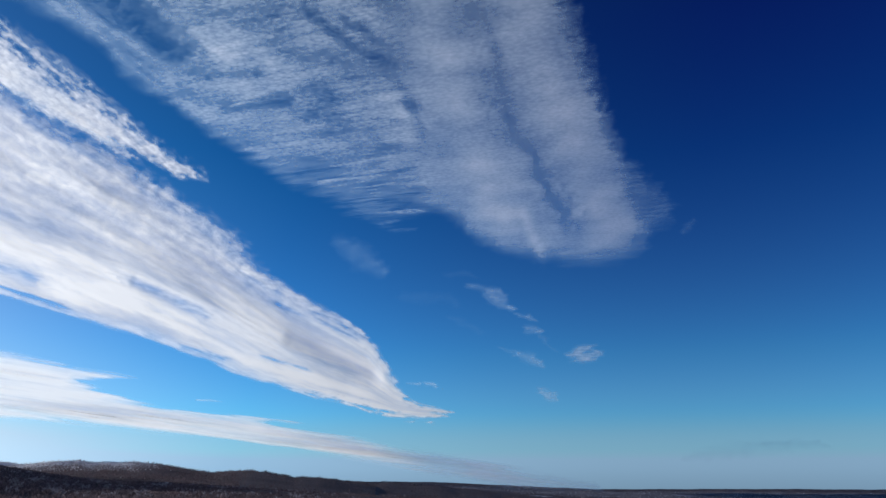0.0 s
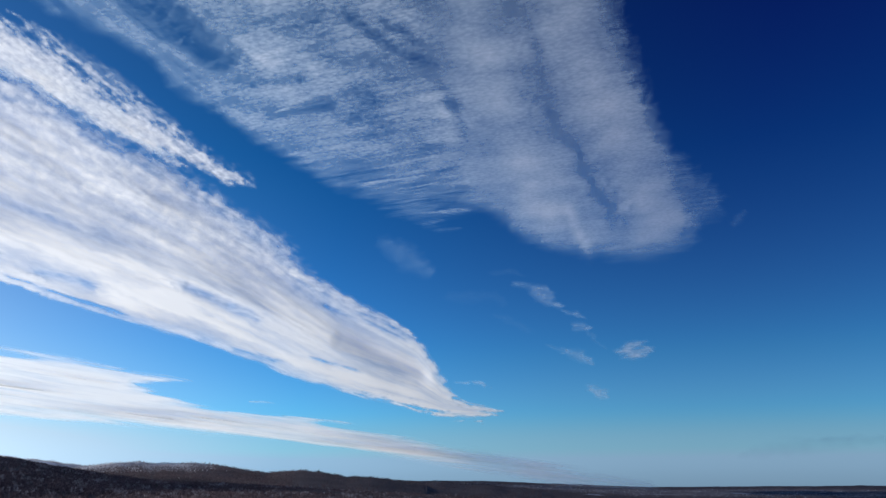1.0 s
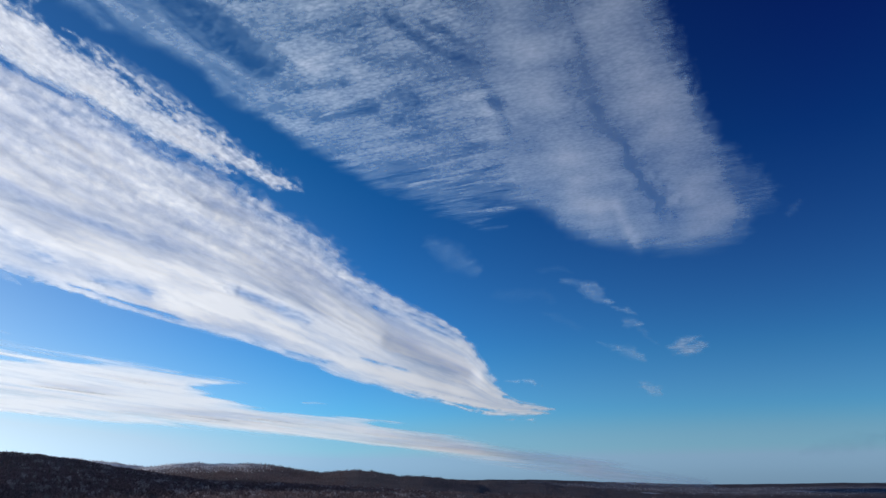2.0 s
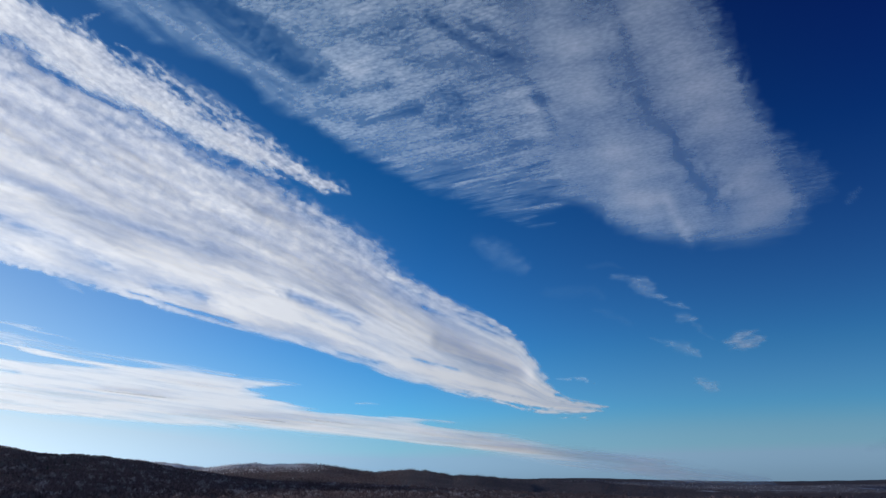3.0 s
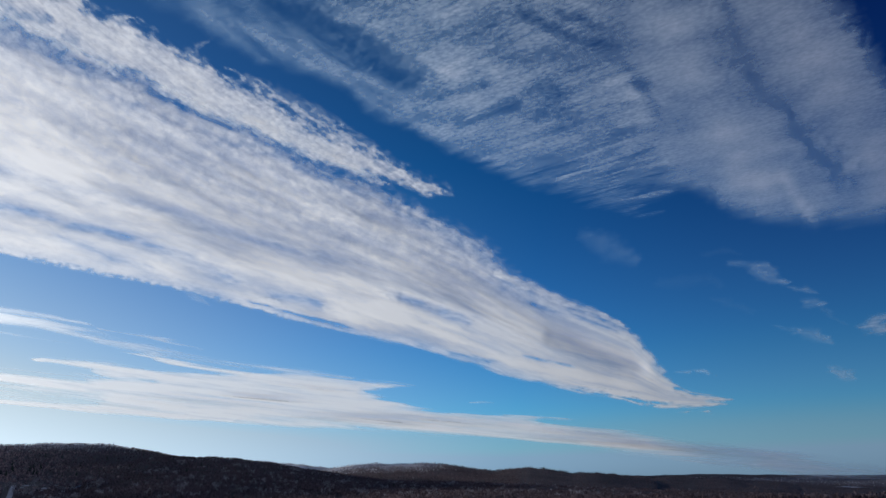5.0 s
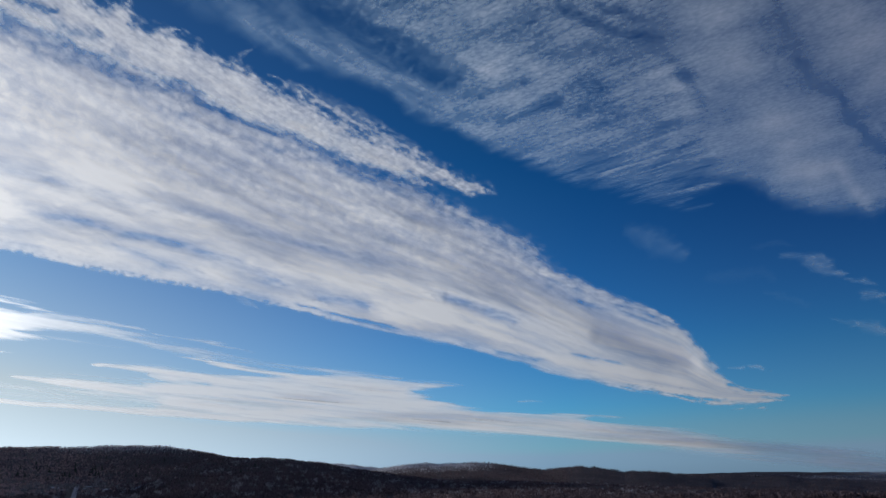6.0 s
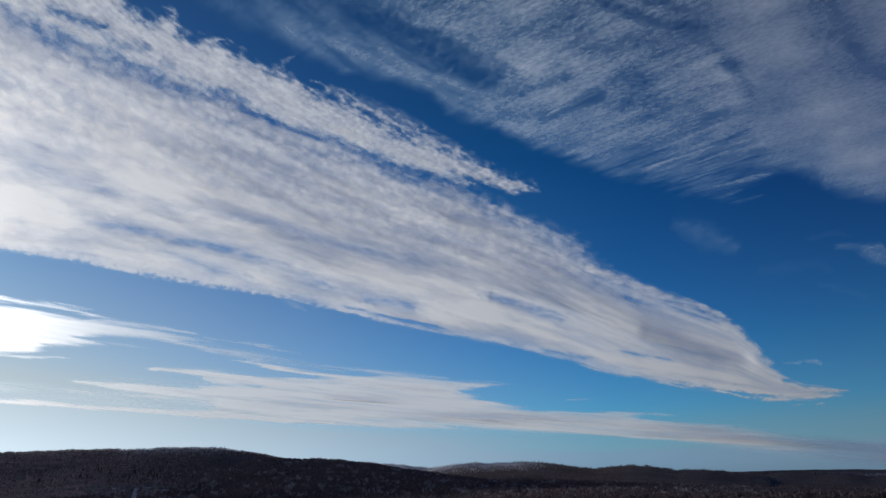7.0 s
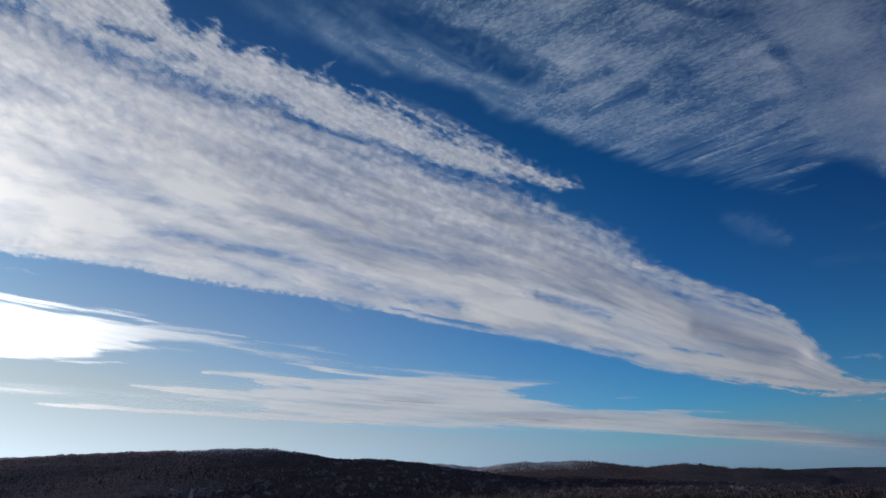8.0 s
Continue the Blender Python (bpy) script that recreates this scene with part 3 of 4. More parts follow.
def cloud(name, label, box, step, shape, mat, relief=80.0, names=("cloud",), region=None):
    """shape(az, el, px, py) gives the mist over the layer; region gives the part to which each place belongs.

    The mist: cover, thick, cell and strand from 0 to 1, and the two maps of its texture, grain and flow.
    """
    sa, se = step if isinstance(step, tuple) else (step, step)
    a = np.arange(box[0], box[1] + sa, sa)
    e = np.arange(box[2], box[3] + se, se)
    A, E = np.meshgrid(a, e, indexing="ij")
    mist = shape(A, E, *plan(A, E))
    layers = {k: np.clip(mist[k] + 0 * A, 0, 1) for k in ("cover", "thick", "cell", "strand")}
    pos = dome(A, E, -relief * layers["thick"]).reshape(-1, 3)
    faces = grid_faces(*A.shape)
    faces = faces[layers["cover"].ravel()[faces].max(1) > 0.004]
    root = None
    if region is not None:
        which = region(A, E).ravel()[faces[:, 0]]
        root = new(name)
        root.location = Vector(pos[np.unique(faces)].mean(0))
    for k, part_name in enumerate(names):
        mine = faces if region is None else faces[which == k]
        used = np.unique(mine)
        remap = np.zeros(len(pos), int)
        remap[used] = np.arange(len(used))
        shift = np.array(root.location) if root else 0
        ob = mesh_object(part_name if root else name, pos[used] - shift, remap[mine], mat, root)
        me = ob.data
        for key, field in layers.items():
            at = me.attributes.new(key, 'FLOAT', 'POINT')
            at.data.foreach_set("value", field.ravel()[used].astype(np.float32))
        loop = np.zeros(len(me.loops), np.int32)
        me.loops.foreach_get("vertex_index", loop)
        for key in ("grain", "flow"):
            uv = me.uv_layers.new(name=key)
            uvs = np.stack([(q + 0 * A).ravel()[used][loop] for q in mist[key]], 1)
            uv.data.foreach_set("uv", uvs.astype(np.float32).ravel())
    return tagged(root or ob, label, "cloud")


BANK = (-0.4, 4.2, 1.2, 4.75, 2.6, 5.2, 3.5, 6.2, 4.1, 7.2, 4.9, 8.9, 6.0, 10.0, 8.3, 11.2, 11.9, 13.1, 13.6, 14.1, 15.2, 15.7, 16.1, 17.3, 18.2, 18.4, 20.3, 19.4, 23, 21.0, 26, 22.4, 28.8, 23.2, 32.4, 24.5, 36.2, 26.0, 40.8, 28.0,
        48.9, 29.8, 57.8, 31.5, 72, 34, 78, 17, 63.6, 15.85, 54.3, 15.3, 42.1, 13.7, 34.9, 12.2, 30.4, 11.0, 27, 10.3, 23.1, 9.45, 18.7, 8.0, 15.6, 6.95, 10.5, 5.65, 6.2, 4.85, 3.2, 4.0, 1.1, 3.8)
BANK_LOW = ((-0.3, 3.7, 9.7, 15.3, 18.7, 23.1, 30.4, 42.1, 54.3, 63.6, 78), (4.2, 4.2, 5.5, 7.0, 8.1, 9.6, 11.4, 13.8, 15.4, 15.9, 17))
BANK_HIGH = ((-0.3, 1.9, 3.9, 5.8, 8.3, 11.9, 14.6, 18.9, 23.9, 31, 39.8, 48.9, 57.8, 72), (4.4, 5.1, 7.0, 9.7, 11.2, 13, 15.4, 18.9, 21.4, 24.2, 27.7, 30, 31.6, 34))


def bank_shape(az, el, px, py):
    low, high = np.interp(az, *BANK_LOW), np.interp(az, *BANK_HIGH)
    n = (el - low) / (high - low + 0.4)             # lines of equal n run along the bank
    w = smooth(0.25, 0.7, n)
    flow = fbm(n * 4.5, az / 11, 4, 2.0)
    drawn = fbm(n * 6.5 + 0.1 * flow, az / 15, 4, 12.0)      # broad grey streaks along the bank
    fray = fbm(az / 1.8, el / 0.6 - az / 4, 3, 31.0)
    curl = fbm(az / 1.3 + el / 3, el / 0.9, 4, 1.0)
    curl2 = fbm(az / 1.3 + el / 3, el / 0.9, 4, 4.0)
    whisker = fbm(az / 3.2, (el - low) / 0.35, 3, 51.0)
    teeth = fbm(az / 0.45 + el, el / 0.4, 3, 81.0)       # small curls along the lower edge
    near_tip = smooth(17, 5, az)
    sa = az + 0.35 * curl * w + (0.5 + 1.0 * near_tip) * fray * (1 - w)
    se = el + 0.2 * curl2 * w * (1 - 0.6 * near_tip) + (0.1 * fray + (0.14 + 0.22 * near_tip) * whisker) * (1 - w)
    knots = fbm(az / 1.1 - el / 1.5, el / 0.6, 3, 61.0)
    sd = inside(BANK, sa, se) + 0.3 * knots * w * (1 - 0.8 * near_tip) + 0.16 * teeth * (1 - w) * smooth(24, 44, az) + 0.3 * w * (1 - near_tip) + 0.16 * near_tip
    rim = smooth(0.3, 0.8, n) * (1 - 0.75 * near_tip)
    d = (0.62 - 0.27 * rim) * smooth(-0.1, 0.26 + 0.74 * rim, sd) + (0.4 + 0.2 * rim) * smooth(0.0, 1.1 + 2.4 * rim - 0.75 * near_tip, sd)
    upper = smooth(0.32, 0.62, n) * smooth(9, 17, el)
    patch = fbm(az / 4.5 - el / 5, el / 1.7 - az / 5, 3, 26.0)
    d = d * (0.93 + 0.14 * flow * (1 - 0.5 * w) - 0.1 * drawn - 0.05 * upper + 0.14 * patch * upper)

    def lane(line, width, amount, sway=1.0):
        broken = np.clip(1 + 0.55 * fray, 0.35, 1.15)
        return 1 - amount * broken * ridge(az + 0.9 * sway * fray, el + 0.18 * sway * fray + 0.1 * whisker, line, width)
    d = d * lane((25, 13.5, 23.3, 13.1, 20.6, 12.2, 17.8, 10.9), 0.4, 0.42, 1.4)
    d = d * lane((20.4, 8.9, 18.3, 8.46, 16.8, 7.95), 0.16, 0.4)
    d = d * lane((36.0, 12.95, 34.9, 12.67, 32.8, 12.1, 30.3, 11.5, 27.0, 10.75), 0.17, 0.85, 0.4)
    d = d * lane((34.4, 13.35, 33.3, 13.34, 31.4, 13.05, 29.6, 12.5), 0.38, 0.42, 1.4)
    d = d * lane((56, 18.3, 51.6, 18.0, 47.3, 17.47, 45.2, 17.07, 41.8, 16.3, 39.8, 15.7, 37.9, 14.8, 36, 14.0), 0.44, 0.45)
    d = d * lane((50, 16.7, 47.2, 16.08, 45.5, 15.5, 43.0, 14.9), 0.26, 0.4)
    d = d * lane((62, 21.3, 57.4, 21.2, 48, 19.9, 40.8, 18.9, 36.6, 17.7, 32.8, 17.1, 27, 15.8), 0.6, 0.26)
    d = d * lane((14.2, 8.35, 13.4, 8.15, 11.9, 7.85, 10.2, 7.35), 0.14, 0.5, 0.5)
    d = d * lane((13.6, 12.6, 12.8, 12.15, 10.9, 11.6, 9.0, 10.85, 7.4, 10.15, 6.0, 9.6), 0.16, 0.5, 0.3)
    d = d * lane((62, 31.0, 58.6, 30.3, 56.2, 29.6, 53.7, 29.2, 51.5, 28.8, 48.6, 28.5, 46.3, 28.1), 0.5, 0.34)
    d = d * lane((44.9, 27.9, 43.1, 27.45, 41.3, 26.8, 39.5, 26.3, 37, 25.6), 0.3, 0.62)
    # the ragged finger above the tip
    finger = stroke(az + 0.3 * curl, el + 0.1 * whisker, (16, 15.0, 13.0, 13.5, 10.6, 12.35, 8.6, 11.45, 7.0, 10.6, 5.7, 9.9), (0.8, 0.72, 0.6, 0.5, 0.38, 0.06), 0.9)
    d = np.maximum(d, 0.74 * finger * (0.95 + 0.3 * fray))
    # a thin grey sheet bridges the gap to the spur above
    bridge = stroke(az + 0.5 * knots, el + 0.3 * curl, (38, 26.9, 34.7, 26.1, 31.4, 24.9, 28, 23.5, 25, 22.3), (0.4, 1.3, 1.3, 0.9, 0.2), 1.0)
    bridge = np.maximum(bridge, stroke(az + 0.5 * knots, el + 0.3 * curl, (64, 32.3, 56, 31.0, 51, 29.7, 46, 28.4), (0.9, 0.9, 0.8, 0.2), 1.0))
    d = np.maximum(d, 0.52 * bridge * (0.9 + 0.5 * patch))
    # a loose tuft off the lower rim
    d = np.maximum(d, 0.22 * stroke(az, el + 0.1 * knots, (40.0, 13.4, 39.2, 12.9, 38.6, 12.5), (0.5, 0.3, 0.05), 1.0))
    grey = ridge(az, el, (52, 22.5, 40, 19.3, 32, 17.0, 20.1, 14.4, 17.0, 13.3, 14.8, 12.4, 11.6, 10.6, 9.2, 9.0, 6.9, 7.6, 4.4, 6.6), 1.15 + 0.9 * smooth(14, 30, az))
    # shade across the tip, painted in as greyer mist
    shade = ridge(az, el + 0.2 * fray, (12.5, 10.2, 10.0, 9.0, 7.5, 7.7, 4.6, 6.8), 0.75)
    blue = ridge(az, el + 0.2 * fray, (24, 13.3, 22.3, 12.8, 20.0, 12.0), 0.5) + ridge(az, el, (54, 18.3, 47.3, 17.4, 41.8, 16.3, 37, 14.6), 0.5)
    thick = smooth(0.1, 1.4, sd) * (0.03 + 0.06 * flow + 0.2 * np.clip(drawn, -0.4, 1) * smooth(10, 18, az) + 0.2 * grey + 0.2 * shade + 0.2 * np.minimum(blue, 1) + 0.15 * upper + 0.1 * patch * upper + 0.07 * patch)
    return dict(cover=d, thick=thick, cell=0.04 + 0.28 * upper + 0.07 * finger + 0.1 * bridge, strand=0.2 + 0.2 * (1 - w) + 0.08 * near_tip,
                grain=((az + 0.4 * el) / 1.2, (el - 0.33 * az) / 0.76), flow=(az / 7.0, n * 9 + 0.1 * curl))


cloud("cloud", "wide white-grey altocumulus bank, streaked below and dappled above", (-3, 78, 3, 35), (0.14, 0.1), bank_shape, MIST_CELLS,
      names=("tip", "streaked_sheet", "dappled_sheet"), region=lambda az, el: np.where(az < 9, 0, np.where(el < 0.55 * np.interp(az, *BANK_LOW) + 0.45 * np.interp(az, *BANK_HIGH), 1, 2)))

VEIL = (60, 38.5, 50, 35.6, 44, 33.4, 39.2, 32.0, 35.4, 30.7, 32, 30.3, 29.9, 29.9, 27.8, 28.7, 25.7, 27.3, 22.3, 26.3, 20.7, 25.25, 19.2, 24.5, 16.7, 23.4, 13.9, 22.05, 12.2, 21.35, 8.9, 20.3, 7.7, 19.6, 4.9, 18.9,
        0.6, 19.8, -1.0, 19.0, -2.1, 17.85, -5.0, 16.5, -7.1, 16.1, -8.1, 15.5, -9.0, 15.8, -10.0, 15.4, -12.1, 15.2, -14.1, 15.4, -15.9, 15.95, -17.1, 17.4, -18.5, 18.1, -18.9, 19.5, -18.1, 20.9,
        -16.8, 22, -15.8, 23.5, -15.0, 25.5, -14.3, 27.5, -13.9, 29.1, -13.2, 32.1, -12, 36, -12, 46, 60, 46)


def veil_shape(az, el, px, py):
    u, v = px * 0.95 - py * 0.3, px * 0.3 + py * 0.95        # ripples run along u
    comb = fbm(u * 3.0, v * 17, 3, 1.0)
    left = smooth(-3, 7, az)
    rim_s, rim_c = az * 0.91 + el * 0.41, el * 0.91 - az * 0.41
    smear = fbm(rim_s / 6, rim_c / 1.3, 4, 23.0)
    curls = fbm(az / 0.9 + el / 2, el / 0.7, 3, 43.0)
    patch = fbm(px * 4.5, py * 4.5, 4, 19.0)
    # the torn wing lies beyond a dark gap that opens towards the zenith
    tear = np.interp(el, (26, 28.5, 30.5, 31.3, 32.5, 33.8, 34.4, 36.1, 40), (24, 22.5, 20.6, 22.0, 23.7, 25.8, 28.5, 31.3, 34))
    wing = smooth(-1.2, 2.2, az - tear + 1.1 * curls + 0.8 * smear)
    sa = az + ((0.2 + 0.7 * left) * comb + 0.5 * curls * (1 - left)) * (1 - wing) + (0.8 * fbm(az / 5, el / 5, 3, 41.0) + 0.5 * smear) * wing
    se = el + (0.2 + 0.15 * left) * fbm(u * 3, v * 14, 3, 5.0)
    sd = inside(VEIL, sa, se)
    # two smooth lobes; thin hair streams off the outer one
    outer = np.interp(el, (15, 16.2, 17.6, 19.6, 21.5, 23.7, 26, 29, 32, 36), (-15.5, -16.1, -16.1, -15.6, -15.1, -14.8, -14.0, -12.6, -11.6, -10.2))
    hair = smooth(0.7, -0.9, az - outer + 0.5 * comb + 0.25 * curls)
    inner = np.interp(el, (15, 17.3, 18.4, 20.2, 22.7, 25.0, 27.8, 31, 36), (-5.4, -3.5, -1.5, 0.2, 1.7, 2.7, 3.3, 4.0, 6.0))
    up = smooth(20, 26, el)
    lobes = smooth(0.9 + 2.6 * up, -0.6 - 2.0 * up, az - inner + (0.3 + 0.9 * up) * (comb + 0.8 * patch))
    d = smooth(-0.3, 0.9 + 0.7 * (1 - left) * (1 - 0.7 * hair), sd)
    rippled = 0.35 + 0.17 * patch + 0.06 * comb
    crests = np.maximum(ridge(az, el, (-6.5, 42, -7.6, 35.7, -8.8, 30.7, -11.4, 25.0, -13.2, 20.1, -14.0, 14.0), 2.4), ridge(az, el, (2.5, 42, 1.2, 33.5, -1.8, 28.5, -3.7, 23.2, -5.4, 18.7, -7.6, 14.0), 2.6))
    lobed = 0.31 + 0.17 * crests + 0.05 * smooth(30, 20, el) + 0.12 * patch + 0.004 * comb
    body = rippled * (1 - lobes) + lobed * lobes
    body = body * (1 - 0.5 * hair)
    rim = np.exp(-((sd - 1.5) / 1.4) ** 2)
    veil = (0.1 + 0.06 * smear) * (1 - 0.4 * smooth(36, 50, az)) + 0.17 * rim * np.clip(1 + 0.9 * smear, 0.2, 1.8) * smooth(46, 34, az)
    body = body * (1 - wing) + veil * wing
    d = d * body * smooth(58, 46, az)

    def lane(line, width, amount, sway=1.0):
        return 1 - np.clip(amount, 0, 1) * ridge(az + sway * (0.25 * comb + 0.4 * curls + 0.5 * patch), el + 0.2 * sway * curls, line, width)
    # the blue furrow between the lobes, pocked along its outer side
    d = d * lane((-3.2, 36, -4.9, 31.0, -5.6, 27.5, -6.2, 25.7, -7.7, 24.4, -8.2, 22.5, -9.0, 20.95, -10.0, 19.4, -10.4, 17.5), 0.5, 0.42 * np.clip(1 + 0.9 * patch, 0.3, 1.3) * (0.55 + 0.45 * smooth(31, 24, el)), 0.7)
    d = d * lane((-2.4, 36, -3.6, 31.5, -4.6, 28.0, -5.6, 25.5), 1.1, 0.15 * np.clip(0.7 + 1.6 * curls, 0, 1.4))
    d = d * lane((-8.6, 23.5, -9.6, 21.5, -10.8, 19.6, -11.2, 17.8), 0.8, 0.2 * np.clip(0.6 + 1.5 * curls, 0, 1.4))
    d = d * (1 + 0.3 * ridge(az, el, (-6.6, 20.5, -7.1, 18.5, -7.7, 17.0, -8.2, 15.4), 0.45))
    # dark furrows and holes in the rippled sheet
    d = d * lane((13, 35, 9.8, 33.1, 6.8, 31.9, 3.6, 31.0), 0.5, 0.6)
    d = d * lane((10, 34.6, 7.0, 33.4, 5.0, 32.4), 0.35, 0.45)
    d = d * lane((8, 34.5, 6.0, 32.0, 3.7, 29.3, 2.8, 27.1, 1.5, 25), 0.6, 0.26 * np.clip(1 + 1.5 * patch, 0, 1.4))
    d = d * lane((19.4, 26.6, 16.3, 27.2, 14.5, 27.6, 12.6, 27.8), 0.45, 0.7, 0.5)
    d = d * lane((13.4, 26.9, 11.9, 26.84, 10.2, 27.3), 0.4, 0.5)
    d = d * lane((22, 28.8, 18.5, 29.3, 15.5, 30.0), 0.55, 0.5)
    for a, e, wide, high, deep in ((10.3, 28.9, 1.2, 0.45, 0.5), (5.0, 24.86, 1.3, 0.35, 0.6), (2.6, 28.16, 0.6, 0.5, 0.5), (4.1, 26.9, 0.9, 0.3, 0.4), (8.6, 26.17, 0.7, 0.3, 0.4), (3.4, 23.4, 0.9, 0.3, 0.4)):
        d = d * (1 - deep * spot(az + 0.5 * comb + 0.4 * curls, el + 0.2 * curls, a, e, wide, high))
    # the clear gap before the wing
    d = d * lane((36.4, 35.92, 34.3, 35.22, 31.8, 34.7, 29.2, 33.3, 26.2, 31.59, 22.8, 29.98, 20.4, 28.76), 0.75, 0.75 * np.clip(0.9 + 0.9 * curls, 0.2, 1.1) * smooth(21, 26, az), 0.8)
    # the sheet thins into single combed teeth before the rounded lobe
    combed = smooth(-0.2, 1.2, az - inner) * smooth(25, 20.5, el - 0.12 * (az - 6))
    d = d * (1 - 0.55 * combed)
    hairs = np.clip(0.8 + 0.7 * fbm(u * 2, v * 40, 3, 9.0), 0.3, 1.3)
    for line, width, amount in (((12.3, 21.25, 9.4, 22.12, 6.1, 22.55, 4.4, 22.7), 0.42, 0.42), ((11.6, 22.9, 7.7, 23.74, 5.4, 24.25), 0.34, 0.34), ((9.3, 20.2, 6.9, 20.5, 4.2, 20.7), 0.3, 0.22),
                                ((7.9, 19.5, 4.9, 19.83, 2.0, 20.0, 0.8, 20.0), 0.32, 0.34), ((6.3, 18.95, 3.5, 19.27), 0.26, 0.2), ((5.0, 18.35, 2.2, 18.55), 0.24, 0.09),
                                ((20.9, 25.2, 18.1, 26.25, 15.7, 26.85), 0.42, 0.46), ((19.6, 26.3, 16.3, 27.7, 14.0, 28.4), 0.34, 0.36), ((15.6, 22.9, 12.6, 23.6, 9.6, 24.2), 0.4, 0.3), ((17.6, 24.0, 14.6, 24.9, 11.4, 25.5), 0.4, 0.32)):
        d = np.maximum(d, amount * hairs * stroke(az, el + 0.07 * comb, line, (0.1 * width, width, width, 0.25 * width), 1.0, 0.35))
    # smears of the wing across the gap
    for line, width, amount in (((34.5, 31.8, 33.2, 32.7, 31.9, 33.6), 0.5, 0.14), ((42, 34.6, 41.0, 36.2), 0.35, 0.12), ((29.6, 31.4, 28.4, 32.6), 0.4, 0.16), ((27.0, 30.2, 26.0, 31.4), 0.35, 0.18), ((24.5, 29.0, 23.0, 30.2), 0.4, 0.2)):
        d = np.maximum(d, amount * stroke(az + 0.3 * curls, el, line, (0.3 * width, width, 0.3 * width), 1.0))
    d = np.maximum(d, 0.13 * stroke(az + 0.2 * curls, el + 0.15 * comb, (-19.1, 17.3, -19.7, 17.8, -20.2, 18.2), (0.2, 0.5, 0.15), 1.0))
    cell = (0.175 * (1 - lobes) + 0.1 * lobes + 0.06 * hair) * (1 - wing) * (1 - 0.5 * combed) + 0.1 * wing
    strand = 0.09 * (1 - lobes) + 0.025 * lobes + 0.05 * hair + 0.1 * combed
    return dict(cover=d, thick=0.08 * smooth(0.5, 3, sd) * lobes, cell=cell, strand=strand * (1 - 0.5 * wing),
                grain=(u * 52, v * 76), flow=(u * 7, v * 36))


cloud("cloud", "thin rippled white cirrocumulus veil with two smooth lobes", (-23, 58, 13, 42), (0.13, 0.1), veil_shape, MIST_RIPPLES, 12.0,
      names=("lobe", "lobe", "rippled_sheet", "wing"),
      region=lambda az, el: np.where(az < np.interp(el, (15, 22.6, 29.3, 42), (-10, -8.4, -4.8, -1)), 0, np.where(az < np.interp(el, (15, 20, 28, 42), (-3, -0.5, 3, 6)), 1, np.where(az < 24, 2, 3))))

SPUR = (19.4, 21.5, 20.9, 22.3, 23, 23.15, 26.8, 25.0, 31.6, 26.8, 35.4, 28.7, 38.3, 29.6, 41.1, 30.75, 43.8, 31.45, 46.4, 32.3, 49.3, 32.5, 50.3, 33.9, 52.4, 33.0, 53.8, 33.8, 55, 36, 58, 39, 76, 39,
        66, 32.9, 60, 31.6, 56.2, 30.5, 51.2, 29.6, 45.1, 28.7, 42.5, 27.6, 39.8, 26.6, 36.2, 26.0, 32.4, 24.6, 28.7, 23.5, 24.9, 22.8, 22.5, 21.9, 21.2, 21.4)


